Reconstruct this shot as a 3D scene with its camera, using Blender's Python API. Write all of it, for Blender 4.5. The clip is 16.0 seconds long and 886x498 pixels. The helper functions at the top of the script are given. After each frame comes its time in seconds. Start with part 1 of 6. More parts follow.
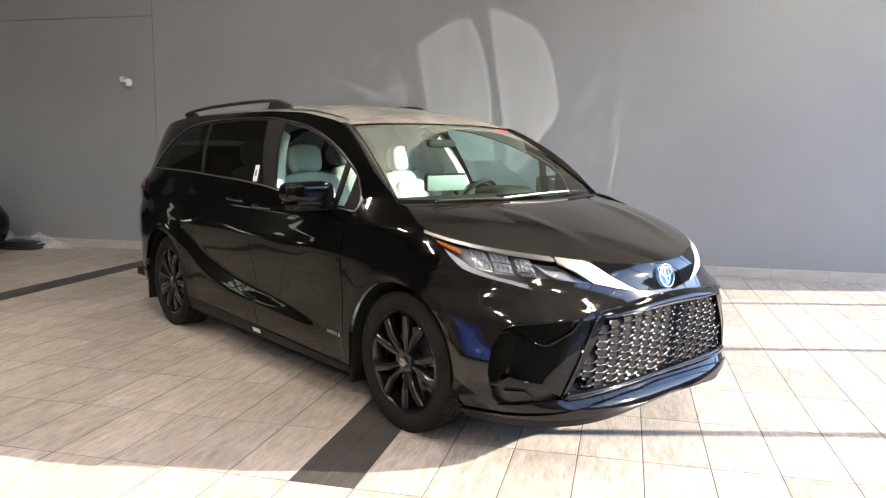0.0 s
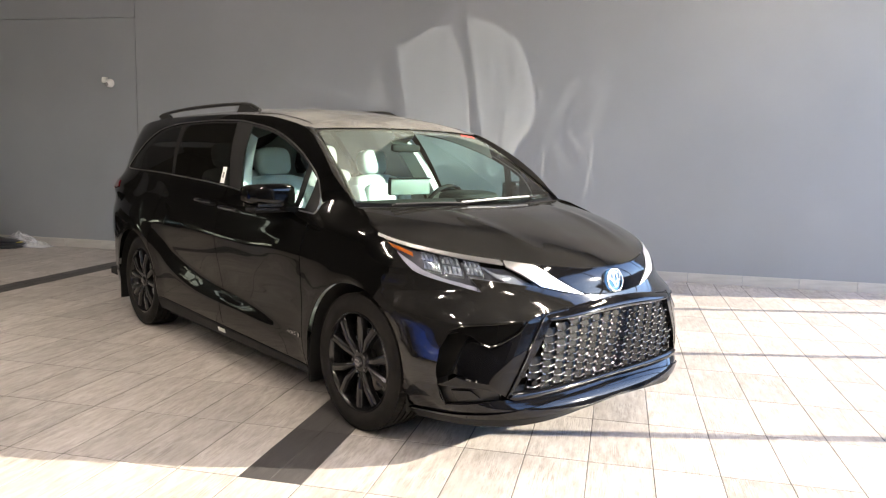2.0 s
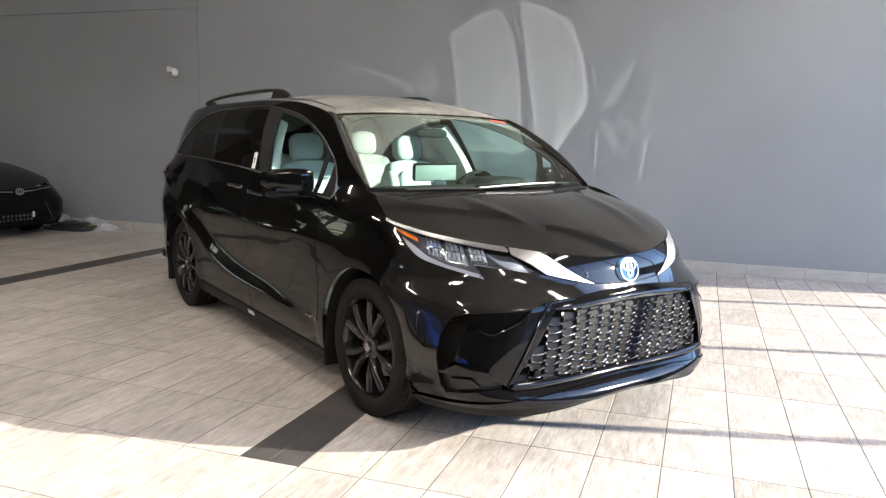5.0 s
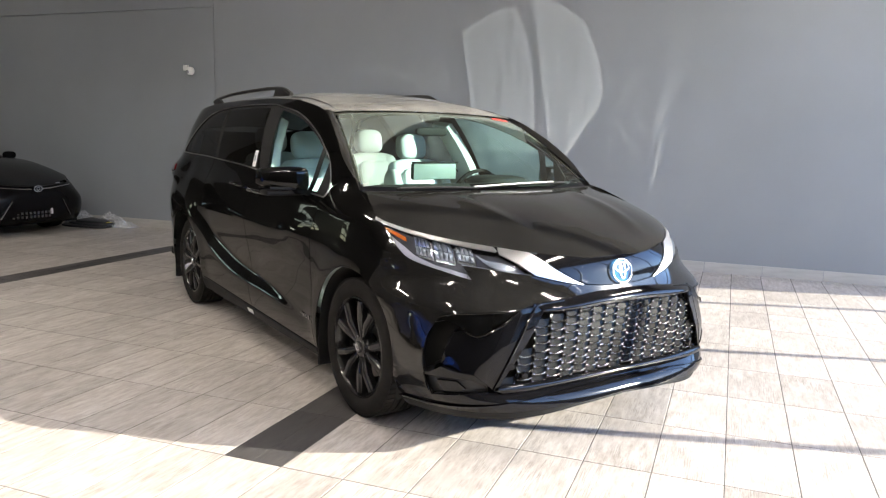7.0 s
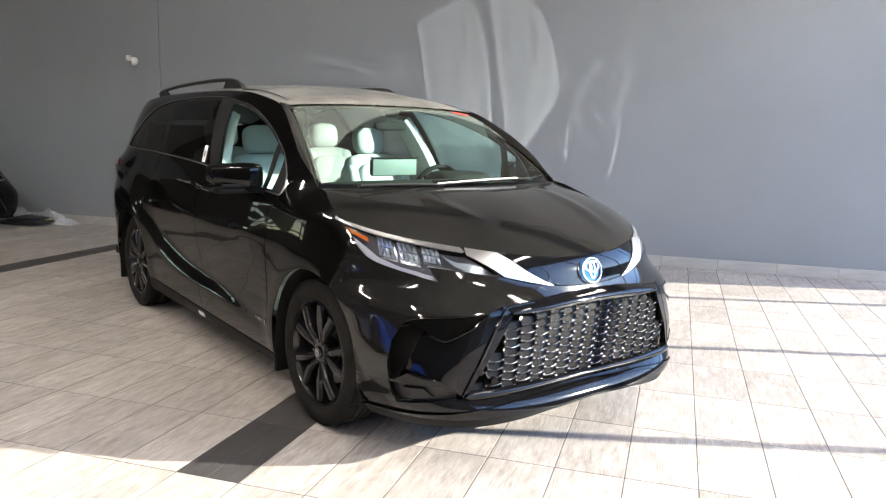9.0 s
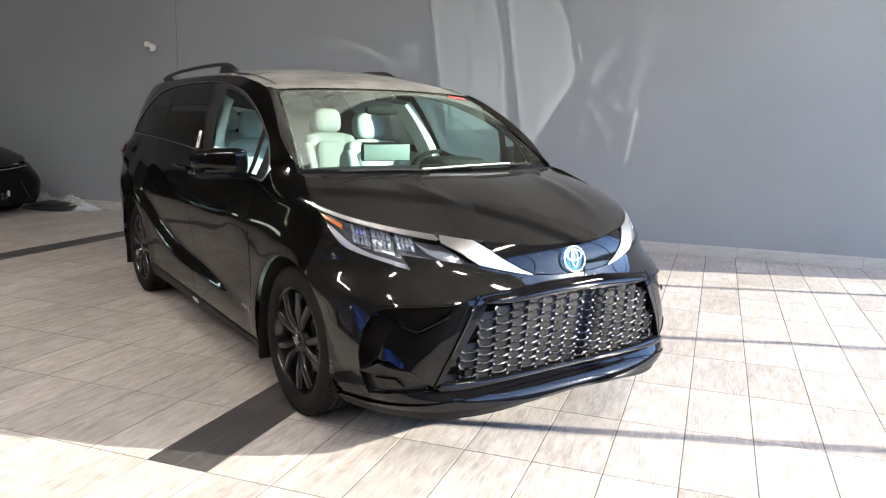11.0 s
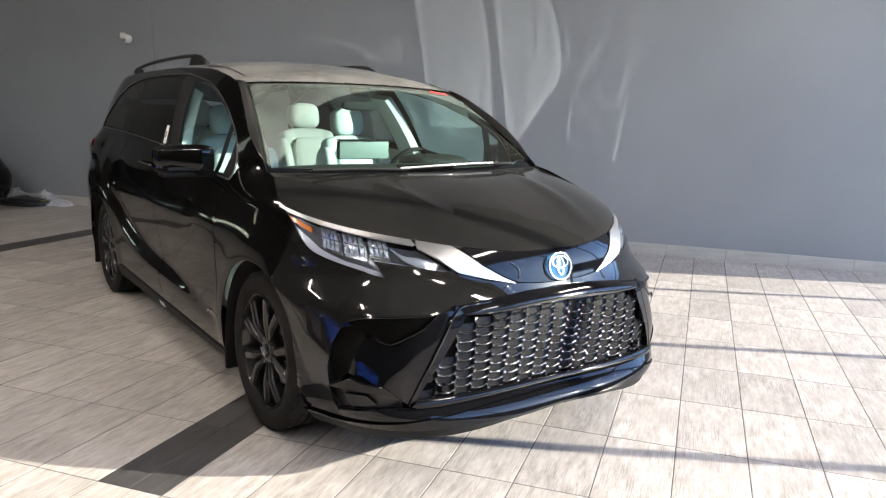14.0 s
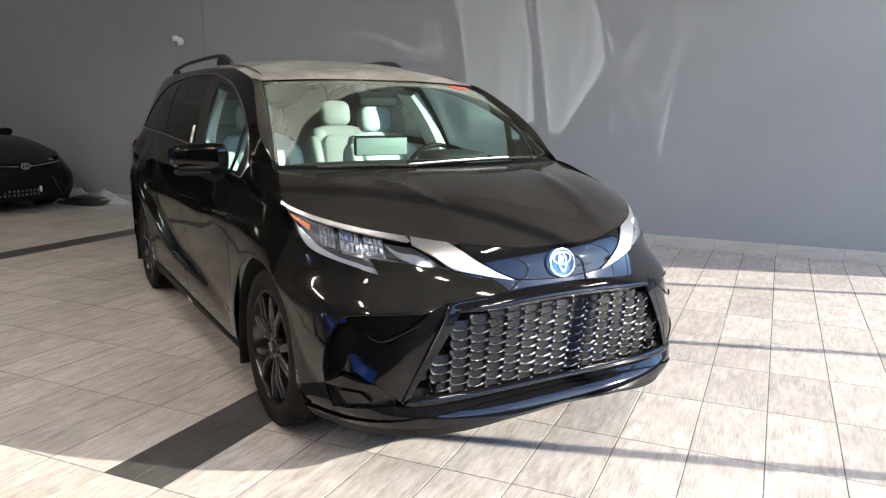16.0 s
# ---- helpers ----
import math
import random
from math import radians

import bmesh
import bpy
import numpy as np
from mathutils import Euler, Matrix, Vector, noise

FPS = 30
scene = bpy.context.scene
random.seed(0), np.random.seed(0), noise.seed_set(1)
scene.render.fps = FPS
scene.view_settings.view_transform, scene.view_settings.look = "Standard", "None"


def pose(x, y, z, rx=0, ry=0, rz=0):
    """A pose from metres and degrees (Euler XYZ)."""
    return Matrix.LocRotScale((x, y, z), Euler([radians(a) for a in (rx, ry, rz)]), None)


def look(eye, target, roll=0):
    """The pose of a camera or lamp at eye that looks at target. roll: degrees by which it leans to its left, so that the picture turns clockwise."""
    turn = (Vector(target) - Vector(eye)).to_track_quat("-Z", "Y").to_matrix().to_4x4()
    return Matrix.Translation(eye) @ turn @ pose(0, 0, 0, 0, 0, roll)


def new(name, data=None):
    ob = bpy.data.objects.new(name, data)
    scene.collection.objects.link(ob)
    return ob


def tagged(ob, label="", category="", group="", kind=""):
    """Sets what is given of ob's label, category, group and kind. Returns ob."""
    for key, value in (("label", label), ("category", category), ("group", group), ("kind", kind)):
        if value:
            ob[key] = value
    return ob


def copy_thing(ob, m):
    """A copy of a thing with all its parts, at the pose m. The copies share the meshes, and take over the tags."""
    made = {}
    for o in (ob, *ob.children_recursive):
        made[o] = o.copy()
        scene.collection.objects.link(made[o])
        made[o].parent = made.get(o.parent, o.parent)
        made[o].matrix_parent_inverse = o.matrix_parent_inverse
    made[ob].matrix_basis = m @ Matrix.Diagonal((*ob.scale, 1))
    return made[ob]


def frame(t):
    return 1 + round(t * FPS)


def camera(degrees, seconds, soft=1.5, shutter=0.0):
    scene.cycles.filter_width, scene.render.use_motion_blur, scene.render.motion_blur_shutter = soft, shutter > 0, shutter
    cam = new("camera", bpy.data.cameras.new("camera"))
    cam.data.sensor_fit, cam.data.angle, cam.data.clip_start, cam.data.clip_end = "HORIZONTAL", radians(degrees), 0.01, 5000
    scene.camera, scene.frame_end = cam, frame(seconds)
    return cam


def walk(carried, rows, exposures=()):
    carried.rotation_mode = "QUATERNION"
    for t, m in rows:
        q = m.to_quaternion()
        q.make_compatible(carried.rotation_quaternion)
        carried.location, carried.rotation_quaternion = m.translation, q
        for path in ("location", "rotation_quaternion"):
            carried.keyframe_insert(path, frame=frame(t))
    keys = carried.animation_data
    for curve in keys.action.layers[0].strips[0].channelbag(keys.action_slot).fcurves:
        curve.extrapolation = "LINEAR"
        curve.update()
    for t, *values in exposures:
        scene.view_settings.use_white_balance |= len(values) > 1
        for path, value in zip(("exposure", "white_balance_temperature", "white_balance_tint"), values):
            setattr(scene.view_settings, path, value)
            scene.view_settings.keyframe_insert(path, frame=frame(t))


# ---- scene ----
cam = camera(61.1, 16.0, soft=1.25)
METRES, EYE, TILT, LEAN, TURN = 1.9236, 1.458, 0.0, 0.0, 0.0
ROWS = [
    (0.0, 0.0, 0.0, 0.0, 0.07, -7.65, -0.56),
    (0.5, 0.0038, -0.0454, -0.0012, -0.4, -7.2, -1.15),
    (1.0, 0.0214, -0.0781, 0.0025, -1.63, -7.81, -1.68),
    (1.5, 0.0511, -0.0739, 0.0036, -1.9, -7.58, -1.4),
    (2.0, 0.1018, -0.0433, 0.0033, -0.4, -7.31, -1.31),
    (2.5, 0.146, -0.0214, -0.0014, 2.08, -7.42, -1.54),
    (3.0, 0.1711, -0.0149, -0.0022, 3.14, -7.55, -1.34),
    (5.5, 0.3071, -0.0063, -0.001, 6.3, -8.42, -1.21),
    (6.0, 0.3314, 0.0047, 0.0005, 7.16, -8.31, -1.12),
    (6.5, 0.3545, 0.0177, -0.0012, 7.63, -8.13, -1.16),
    (7.0, 0.3688, 0.0257, -0.0015, 7.52, -8.47, -1.35),
    (7.5, 0.3523, 0.0471, 0.0009, 6.57, -8.68, -1.62),
    (8.0, 0.3308, 0.0711, 0.0065, 5.56, -8.62, -1.82),
    (8.5, 0.3195, 0.0885, 0.0049, 3.64, -8.67, -1.4),
    (11.0, 0.4611, 0.1644, 0.0016, 6.5, -10.03, -1.24),
    (11.5, 0.4854, 0.1761, 0.0022, 6.96, -9.99, -1.13),
    (12.0, 0.4956, 0.1885, 0.0033, 7.11, -9.59, -1.38),
    (12.5, 0.4933, 0.2154, 0.0001, 7.04, -9.66, -1.7),
    (13.0, 0.4849, 0.2664, 0.0024, 7.09, -9.9, -1.76),
    (13.5, 0.4771, 0.2811, 0.0038, 6.53, -9.88, -1.91),
    (14.0, 0.469, 0.2822, 0.0026, 5.56, -10.29, -1.72),
    (14.5, 0.4801, 0.2848, 0.0018, 5.43, -10.36, -1.31),
    (15.0, 0.5216, 0.2992, 0.0013, 6.47, -10.44, -0.75),
    (15.5, 0.5753, 0.3125, 0.0011, 9.07, -10.68, -1.07),
    (16.0, 0.6076, 0.3235, 0.0027, 10.4, -10.71, -0.62),
]
EXPOSURES = [(0.0, 3.88, 7950, 12), (3.0, 3.84, 7650, 11), (6.0, 3.73, 7250, 9), (8.5, 3.77, 7200, 9), (11.0, 3.72, 7150, 9), (13.0, 3.58, 7100, 9), (14.8, 3.46, 7150, 9), (16.0, 3.53, 7250, 9)]
walk(cam, [(t, pose(0, 0, EYE, TILT, LEAN, TURN) @ pose(METRES * x, METRES * y, METRES * z, 90 + pitch, roll, yaw)) for t, x, y, z, yaw, pitch, roll in ROWS], EXPOSURES)

# ---- light ----
ROOM = -13.6                     # the room's turn against the first view, degrees
SUN_ELEVATION = 18.5
sun_way = Vector((-math.cos(radians(SUN_ELEVATION)), 0.0, -math.sin(radians(SUN_ELEVATION))))

world = bpy.data.worlds.new("world")
scene.world = world
world.use_nodes = True
wn = world.node_tree
sky = wn.nodes.new("ShaderNodeTexSky")
sky.sky_type, sky.sun_disc = "NISHITA", False
sky.dust_density, sky.ozone_density = 0.2, 1.5
sky.sun_elevation, sky.sun_rotation = radians(SUN_ELEVATION), radians(90)
wn.links.new(sky.outputs[0], wn.nodes["Background"].inputs[0])
wn.nodes["Background"].inputs[1].default_value = 0.155

sun = new("sun", bpy.data.lights.new("sun", "SUN"))
sun.data.energy, sun.data.angle, sun.data.color = 1.22, radians(0.55), (0.985, 0.985, 0.93)
sun.matrix_world = look((20, 0, 10), Vector((20, 0, 10)) + sun_way)

# spot lamps that stand in for sunlight mirrored on to the dark wall by the van's side windows and its bright trim:
# where the lamp stands, the patch's corners on the wall (along it, up), power, streaks (from, to, half width, strength)
GLINTS = [
    ((-1.86, 6.50, 1.42), [(-2.58, 2.75), (-2.28, 2.93), (-1.98, 3.05), (-1.86, 2.97), (-1.73, 2.66), (-1.62, 2.1), (-1.58, 1.3), (-2.36, 1.3)], 0.42, []),
    ((-0.98, 5.95, 1.42), [(-1.70, 3.12), (-1.45, 3.08), (-1.05, 2.86), (-0.88, 2.48), (-0.80, 1.99), (-0.86, 1.80), (-1.25, 1.18), (-1.41, 1.18)], 0.62,
     [((-2.85, 2.56), (-2.70, 1.95), 0.014, 0.55), ((-0.79, 2.33), (-0.73, 2.05), 0.012, 0.8), ((-0.70, 1.60), (-0.70, 1.12), 0.012, 0.6), ((-0.09, 1.70), (-0.20, 0.90), 0.016, 0.7),
      ((0.02, 2.25), (-0.22, 1.51), 0.05, 0.14), ((-0.46, 1.78), (-0.22, 1.51), 0.03, 0.28), ((-0.28, 2.40), (-0.70, 1.78), 0.06, 0.14), ((-0.70, 1.78), (-0.32, 1.20), 0.05, 0.2), ((-3.5, 2.28), (-3.0, 2.08), 0.025, 0.3)]),
]


# faint arcs and smudges, drawn by a third stand-in lamp
SWIRLS = [((-4.23, 2.25), (-3.98, 2.32), 0.03, 0.30), ((-4.02, 2.32), (-3.70, 2.33), 0.03, 0.42), ((-3.76, 2.33), (-3.42, 2.23), 0.03, 0.42), ((-3.46, 2.25), (-3.18, 2.14), 0.03, 0.45), ((-3.22, 2.16), (-3.01, 2.00), 0.035, 0.5),
          ((-3.05, 2.21), (-2.75, 2.01), 0.07, 0.32), ((-3.31, 2.32), (-3.02, 2.71), 0.03, 0.22), ((-2.97, 2.35), (-2.68, 2.12), 0.06, 0.22), ((-0.21, 1.53), (-0.09, 2.11), 0.03, 0.2),
          ((0.11, 0.88), (0.12, 0.68), 0.02, 0.40), ((0.10, 0.71), (0.50, 0.77), 0.035, 0.32), ((-0.64, 1.76), (-0.31, 2.46), 0.06, 0.12), ((0.05, 3.04), (-0.06, 1.86), 0.14, 0.16)]
GLINTS.append(((-1.30, 6.15, 1.42), [], 0.55, SWIRLS))


def light_patch(ln, corners, streaks):
    """Lamp strength that draws a mirrored patch over the lamp's own two slopes: a hazy sheet with a bright rim, and
    thin streaks.
    """
    def op(kind, a, b=None):
        n = ln.nodes.new("ShaderNodeMath")
        n.operation = kind
        for sock, v in zip(n.inputs, (a, b)):
            if isinstance(v, (int, float)):
                sock.default_value = v
            elif v is not None:
                ln.links.new(v, sock)
        return n.outputs[0]

    def ease(value, lo, hi, a=0.0, b=1.0):
        r = ln.nodes.new("ShaderNodeMapRange")
        r.interpolation_type = "SMOOTHSTEP"
        for i, v in zip((1, 2, 3, 4), (lo, hi, a, b)):
            r.inputs[i].default_value = v
        ln.links.new(value, r.inputs[0])
        return r.outputs[0]
    tc, sp, cb = (ln.nodes.new("ShaderNode" + k) for k in ("TexCoord", "SeparateXYZ", "CombineXYZ"))
    ln.links.new(tc.outputs["Normal"], sp.inputs[0])
    down = op("MULTIPLY", sp.outputs[2], -1.0)
    x, y = op("DIVIDE", sp.outputs[0], down), op("DIVIDE", sp.outputs[1], down)
    ln.links.new(x, cb.inputs[0])
    ln.links.new(y, cb.inputs[1])

    def mottle(sx, sy, detail):
        mp, nt = ln.nodes.new("ShaderNodeMapping"), ln.nodes.new("ShaderNodeTexNoise")
        mp.inputs["Scale"].default_value = (sx, sy, 1)
        nt.inputs["Scale"].default_value, nt.inputs["Detail"].default_value = 1.0, detail
        ln.links.new(cb.outputs[0], mp.inputs["Vector"])
        ln.links.new(mp.outputs[0], nt.inputs["Vector"])
        return nt.outputs["Fac"]
    depth = None
    for (ax, ay), (bx, by) in zip(corners, corners[1:] + corners[:1]):
        far = math.hypot(bx - ax, by - ay)
        nx, ny = (by - ay) / far, -(bx - ax) / far
        d = op("ADD", op("ADD", op("MULTIPLY", x, nx), op("MULTIPLY", y, ny)), -(ax * nx + ay * ny))
        depth = d if depth is None else op("MINIMUM", depth, d)
    if corners:
        depth = op("ADD", depth, op("MULTIPLY", op("SUBTRACT", mottle(34, 3, 3.0), 0.5), 0.022))
        sheet_light = op("MULTIPLY", ease(depth, 0.0, 0.012), op("ADD", op("MULTIPLY", ease(mottle(44, 1.6, 5.0), 0.36, 0.66), 0.6), op("ADD", ease(depth, 0.004, 0.03, 0.85, 0.0), 0.45)))
    else:
        sheet_light = op("MULTIPLY", x, 0.0)
    for (ax, ay), (bx, by), wide, power in streaks:
        far = math.hypot(bx - ax, by - ay)
        tx, ty, mx, my = (bx - ax) / far, (by - ay) / far, (ax + bx) / 2, (ay + by) / 2
        along = op("ABSOLUTE", op("ADD", op("ADD", op("MULTIPLY", x, tx), op("MULTIPLY", y, ty)), -(mx * tx + my * ty)))
        across = op("ABSOLUTE", op("ADD", op("ADD", op("MULTIPLY", x, ty), op("MULTIPLY", y, -tx)), -(mx * ty - my * tx)))
        sheet_light = op("ADD", sheet_light, op("MULTIPLY", ease(across, 0.0, wide, power, 0.0), ease(along, far * 0.25, far * 0.5, 1.0, 0.0)))
    ln.links.new(sheet_light, ln.nodes["Emission"].inputs["Strength"])


for stand, spots, power, streaks in GLINTS:
    glint = new("window_glint_lamp", bpy.data.lights.new("window_glint_lamp", "SPOT"))
    turned = pose(0, 0, 0, 0, 0, ROOM)
    a = turned @ Vector(stand)
    ends = spots or [p for k in streaks for p in k[:2]]
    middle = (sum(p[0] for p in ends) / len(ends), sum(p[1] for p in ends) / len(ends))
    glint.matrix_world = look(a, turned @ Vector((middle[0], 9.2, middle[1])))
    back_to = glint.matrix_world.inverted()

    def slope_of(spot):
        p = back_to @ (turned @ Vector((spot[0], 9.2, spot[1])))
        return (p.x / -p.z, p.y / -p.z)
    reach = max(math.hypot(*slope_of(p)) for p in spots + [q for k in streaks for q in k[:2]])
    glint.data.spot_size, glint.data.spot_blend, glint.data.shadow_soft_size = 2 * math.atan(reach * 1.03), 0.03, 0.002
    glint.data.energy, glint.data.color = power * 28, (0.96, 1.0, 0.98)
    glint.data.use_nodes = True
    far = (back_to @ (turned @ Vector((-1.65, 9.2, 2.1)))).length
    light_patch(glint.data.node_tree, [slope_of(p) for p in spots], [(slope_of(p), slope_of(q), 1.8 * w / far, 1.9 * k) for p, q, w, k in streaks])


# ---- materials ----
def material(name, base=(0.5, 0.5, 0.5), rough=0.5, metal=0.0, coat=0.0, spec=0.5, trans=0.0, ior=1.5, emit=None, power=0.0):
    m = bpy.data.materials.new(name)
    m.use_nodes = True
    b = m.node_tree.nodes["Principled BSDF"]
    b.inputs["Base Color"].default_value = (*base, 1)
    b.inputs["Roughness"].default_value = rough
    b.inputs["Metallic"].default_value = metal
    b.inputs["Coat Weight"].default_value = coat
    b.inputs["Coat Roughness"].default_value = 0.03
    b.inputs["Specular IOR Level"].default_value = spec
    b.inputs["Transmission Weight"].default_value = trans
    b.inputs["IOR"].default_value = ior
    if emit:
        b.inputs["Emission Color"].default_value = (*emit, 1)
        b.inputs["Emission Strength"].default_value = power
    return m


def node(m, kind, **props):
    n = m.node_tree.nodes.new(kind)
    for key, value in props.items():
        if key in n.inputs:
            n.inputs[key].default_value = value
    return n


def link(m, a, b):
    m.node_tree.links.new(a, b)


def coords(m, scale=(1, 1, 1)):
    tc, mp = node(m, "ShaderNodeTexCoord"), node(m, "ShaderNodeMapping")
    mp.inputs["Scale"].default_value = scale
    link(m, tc.outputs["Object"], mp.inputs["Vector"])
    return mp.outputs["Vector"]


def noise_node(m, vec, scale, detail=4.0, rough=0.55):
    n = node(m, "ShaderNodeTexNoise")
    n.inputs["Scale"].default_value, n.inputs["Detail"].default_value, n.inputs["Roughness"].default_value = scale, detail, rough
    link(m, vec, n.inputs["Vector"])
    return n.outputs["Fac"]


def ramp(m, fac, stops):
    r = node(m, "ShaderNodeValToRGB")
    while len(r.color_ramp.elements) < len(stops):
        r.color_ramp.elements.new(0.5)
    for e, (at, colour) in zip(r.color_ramp.elements, stops):
        e.position, e.color = at, (*colour, 1)
    link(m, fac, r.inputs["Fac"])
    return r.outputs["Color"]


def span(m, fac, lo, hi, a=0.0, b=1.0):
    r = node(m, "ShaderNodeMapRange")
    for i, v in zip((1, 2, 3, 4), (lo, hi, a, b)):
        r.inputs[i].default_value = v
    link(m, fac, r.inputs[0])
    return r.outputs[0]


def mixed(m, fac, a, b, how="MIX"):
    x = m.node_tree.nodes.new("ShaderNodeMix")
    x.data_type, x.blend_type = "RGBA", how
    for sock, v in ((x.inputs[0], fac), (x.inputs[6], a), (x.inputs[7], b)):
        if isinstance(v, (int, float)):
            sock.default_value = v
        elif isinstance(v, tuple):
            sock.default_value = (*v, 1)
        else:
            link(m, v, sock)
    return x.outputs[2]


def bump(m, height, strength=0.2, distance=0.01):
    b = node(m, "ShaderNodeBump")
    b.inputs["Strength"].default_value, b.inputs["Distance"].default_value = strength, distance
    link(m, height, b.inputs["Height"])
    link(m, b.outputs["Normal"], m.node_tree.nodes["Principled BSDF"].inputs["Normal"])


def base(m, colour):
    link(m, colour, m.node_tree.nodes["Principled BSDF"].inputs["Base Color"])


def gloss(m, value):
    link(m, value, m.node_tree.nodes["Principled BSDF"].inputs["Roughness"])


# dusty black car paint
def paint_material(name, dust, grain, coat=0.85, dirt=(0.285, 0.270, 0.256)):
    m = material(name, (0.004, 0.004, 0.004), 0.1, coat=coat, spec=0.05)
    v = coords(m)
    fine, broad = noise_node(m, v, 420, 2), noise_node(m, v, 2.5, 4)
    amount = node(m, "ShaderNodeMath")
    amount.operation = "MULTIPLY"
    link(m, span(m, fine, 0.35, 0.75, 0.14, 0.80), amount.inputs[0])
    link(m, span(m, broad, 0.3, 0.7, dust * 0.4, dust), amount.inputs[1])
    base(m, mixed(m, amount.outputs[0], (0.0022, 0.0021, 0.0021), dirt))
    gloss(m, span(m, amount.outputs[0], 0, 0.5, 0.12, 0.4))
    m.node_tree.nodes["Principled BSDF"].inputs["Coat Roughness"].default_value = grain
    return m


PAINT = paint_material("black_paint", 0.006, 0.005, 0.58)
PAINT_TOP = paint_material("dusty_black_paint", 0.14, 0.015, 0.6)
# roof: dust, laid on paler to carry the bright wall's sheen as well
PAINT_ROOF = paint_material("dusty_sheen_roof_paint", 1.3, 0.08, 0.85, (0.395, 0.38, 0.362))
PAINT_BUMPER = paint_material("dusty_bumper_paint", 0.10, 0.012)
PAINT_PILLAR = paint_material("dusty_pillar_paint", 0.14, 0.03)
PAINT_FRIT = paint_material("dusty_glass_border", 0.22, 0.06, 0.85, (0.42, 0.40, 0.35))
PAINT_BLUE = material("blue_paint", (0.010, 0.07, 0.45), 0.2, coat=1.0)
SEDAN_BLACK = material("black_sedan_paint", (0.005, 0.005, 0.006), 0.2, spec=0.12)
PIANO = material("gloss_black_trim", (0.004, 0.004, 0.005), 0.05, spec=0.36)
SATIN = material("satin_black_plastic", (0.012, 0.012, 0.013), 0.38)
MATTE = material("matte_black_plastic", (0.008, 0.008, 0.009), 0.6, spec=0.2)
DARK = material("dark_void", (0.003, 0.003, 0.003), 0.9)
CHROME = material("bright_chrome", (0.82, 0.82, 0.84), 0.12, metal=1.0)
SATIN_CHROME = material("satin_chrome", (0.72, 0.71, 0.72), 0.3, metal=1.0)
DARK_CHROME = material("dark_chrome", (0.16, 0.165, 0.18), 0.12, metal=1.0)
RIM_BLACK = material("gloss_black_alloy", (0.007, 0.007, 0.008), 0.20, coat=0.25)
DISC = material("brake_steel", (0.32, 0.31, 0.30), 0.35, metal=1.0)
AMBER = material("amber_lens", (0.55, 0.13, 0.015), 0.2, coat=1.0)
AMBER.node_tree.nodes["Principled BSDF"].inputs["Emission Color"].default_value = (1.0, 0.3, 0.03, 1)
RED_LENS = material("red_lens", (0.16, 0.008, 0.012), 0.15, coat=1.0)
WHITE_PAPER = material("white_label", (0.8, 0.8, 0.78), 0.6)
GREY_PRINT = material("grey_print", (0.25, 0.25, 0.26), 0.6)
RED_TAPE = material("red_film", (0.55, 0.06, 0.05), 0.4)
BLUE_LENS = material("blue_emblem_lens", (0.06, 0.22, 0.48), 0.15, coat=0.4)
EMBLEM_SILVER = material("emblem_silver", (0.70, 0.74, 0.80), 0.22, metal=1.0)
TRIM_LINE = material("dark_window_trim", (0.26, 0.26, 0.27), 0.3, metal=1.0)
SILVER = material("silver_letters", (0.75, 0.75, 0.76), 0.25, metal=1.0)

TYRE = material("tyre_rubber", (0.014, 0.013, 0.013), 0.85, spec=0.12)
tv = coords(TYRE)
base(TYRE, ramp(TYRE, noise_node(TYRE, tv, 9, 5), [(0.3, (0.011, 0.0105, 0.010)), (0.8, (0.024, 0.022, 0.021))]))
bump(TYRE, noise_node(TYRE, tv, 260, 2), 0.15, 0.002)

SEAT = material("pale_leather", (0.62, 0.63, 0.61), 0.5)
sv = coords(SEAT)
base(SEAT, ramp(SEAT, noise_node(SEAT, sv, 5, 4), [(0.3, (0.49, 0.51, 0.50)), (0.8, (0.56, 0.58, 0.57))]))
bump(SEAT, noise_node(SEAT, sv, 180, 3), 0.12, 0.002)
TRIM_PALE = material("pale_interior_trim", (0.52, 0.53, 0.52), 0.6)
DASH = material("black_dashboard", (0.015, 0.015, 0.016), 0.75, spec=0.2)
bump(DASH, noise_node(DASH, coords(DASH), 300, 2), 0.2, 0.002)


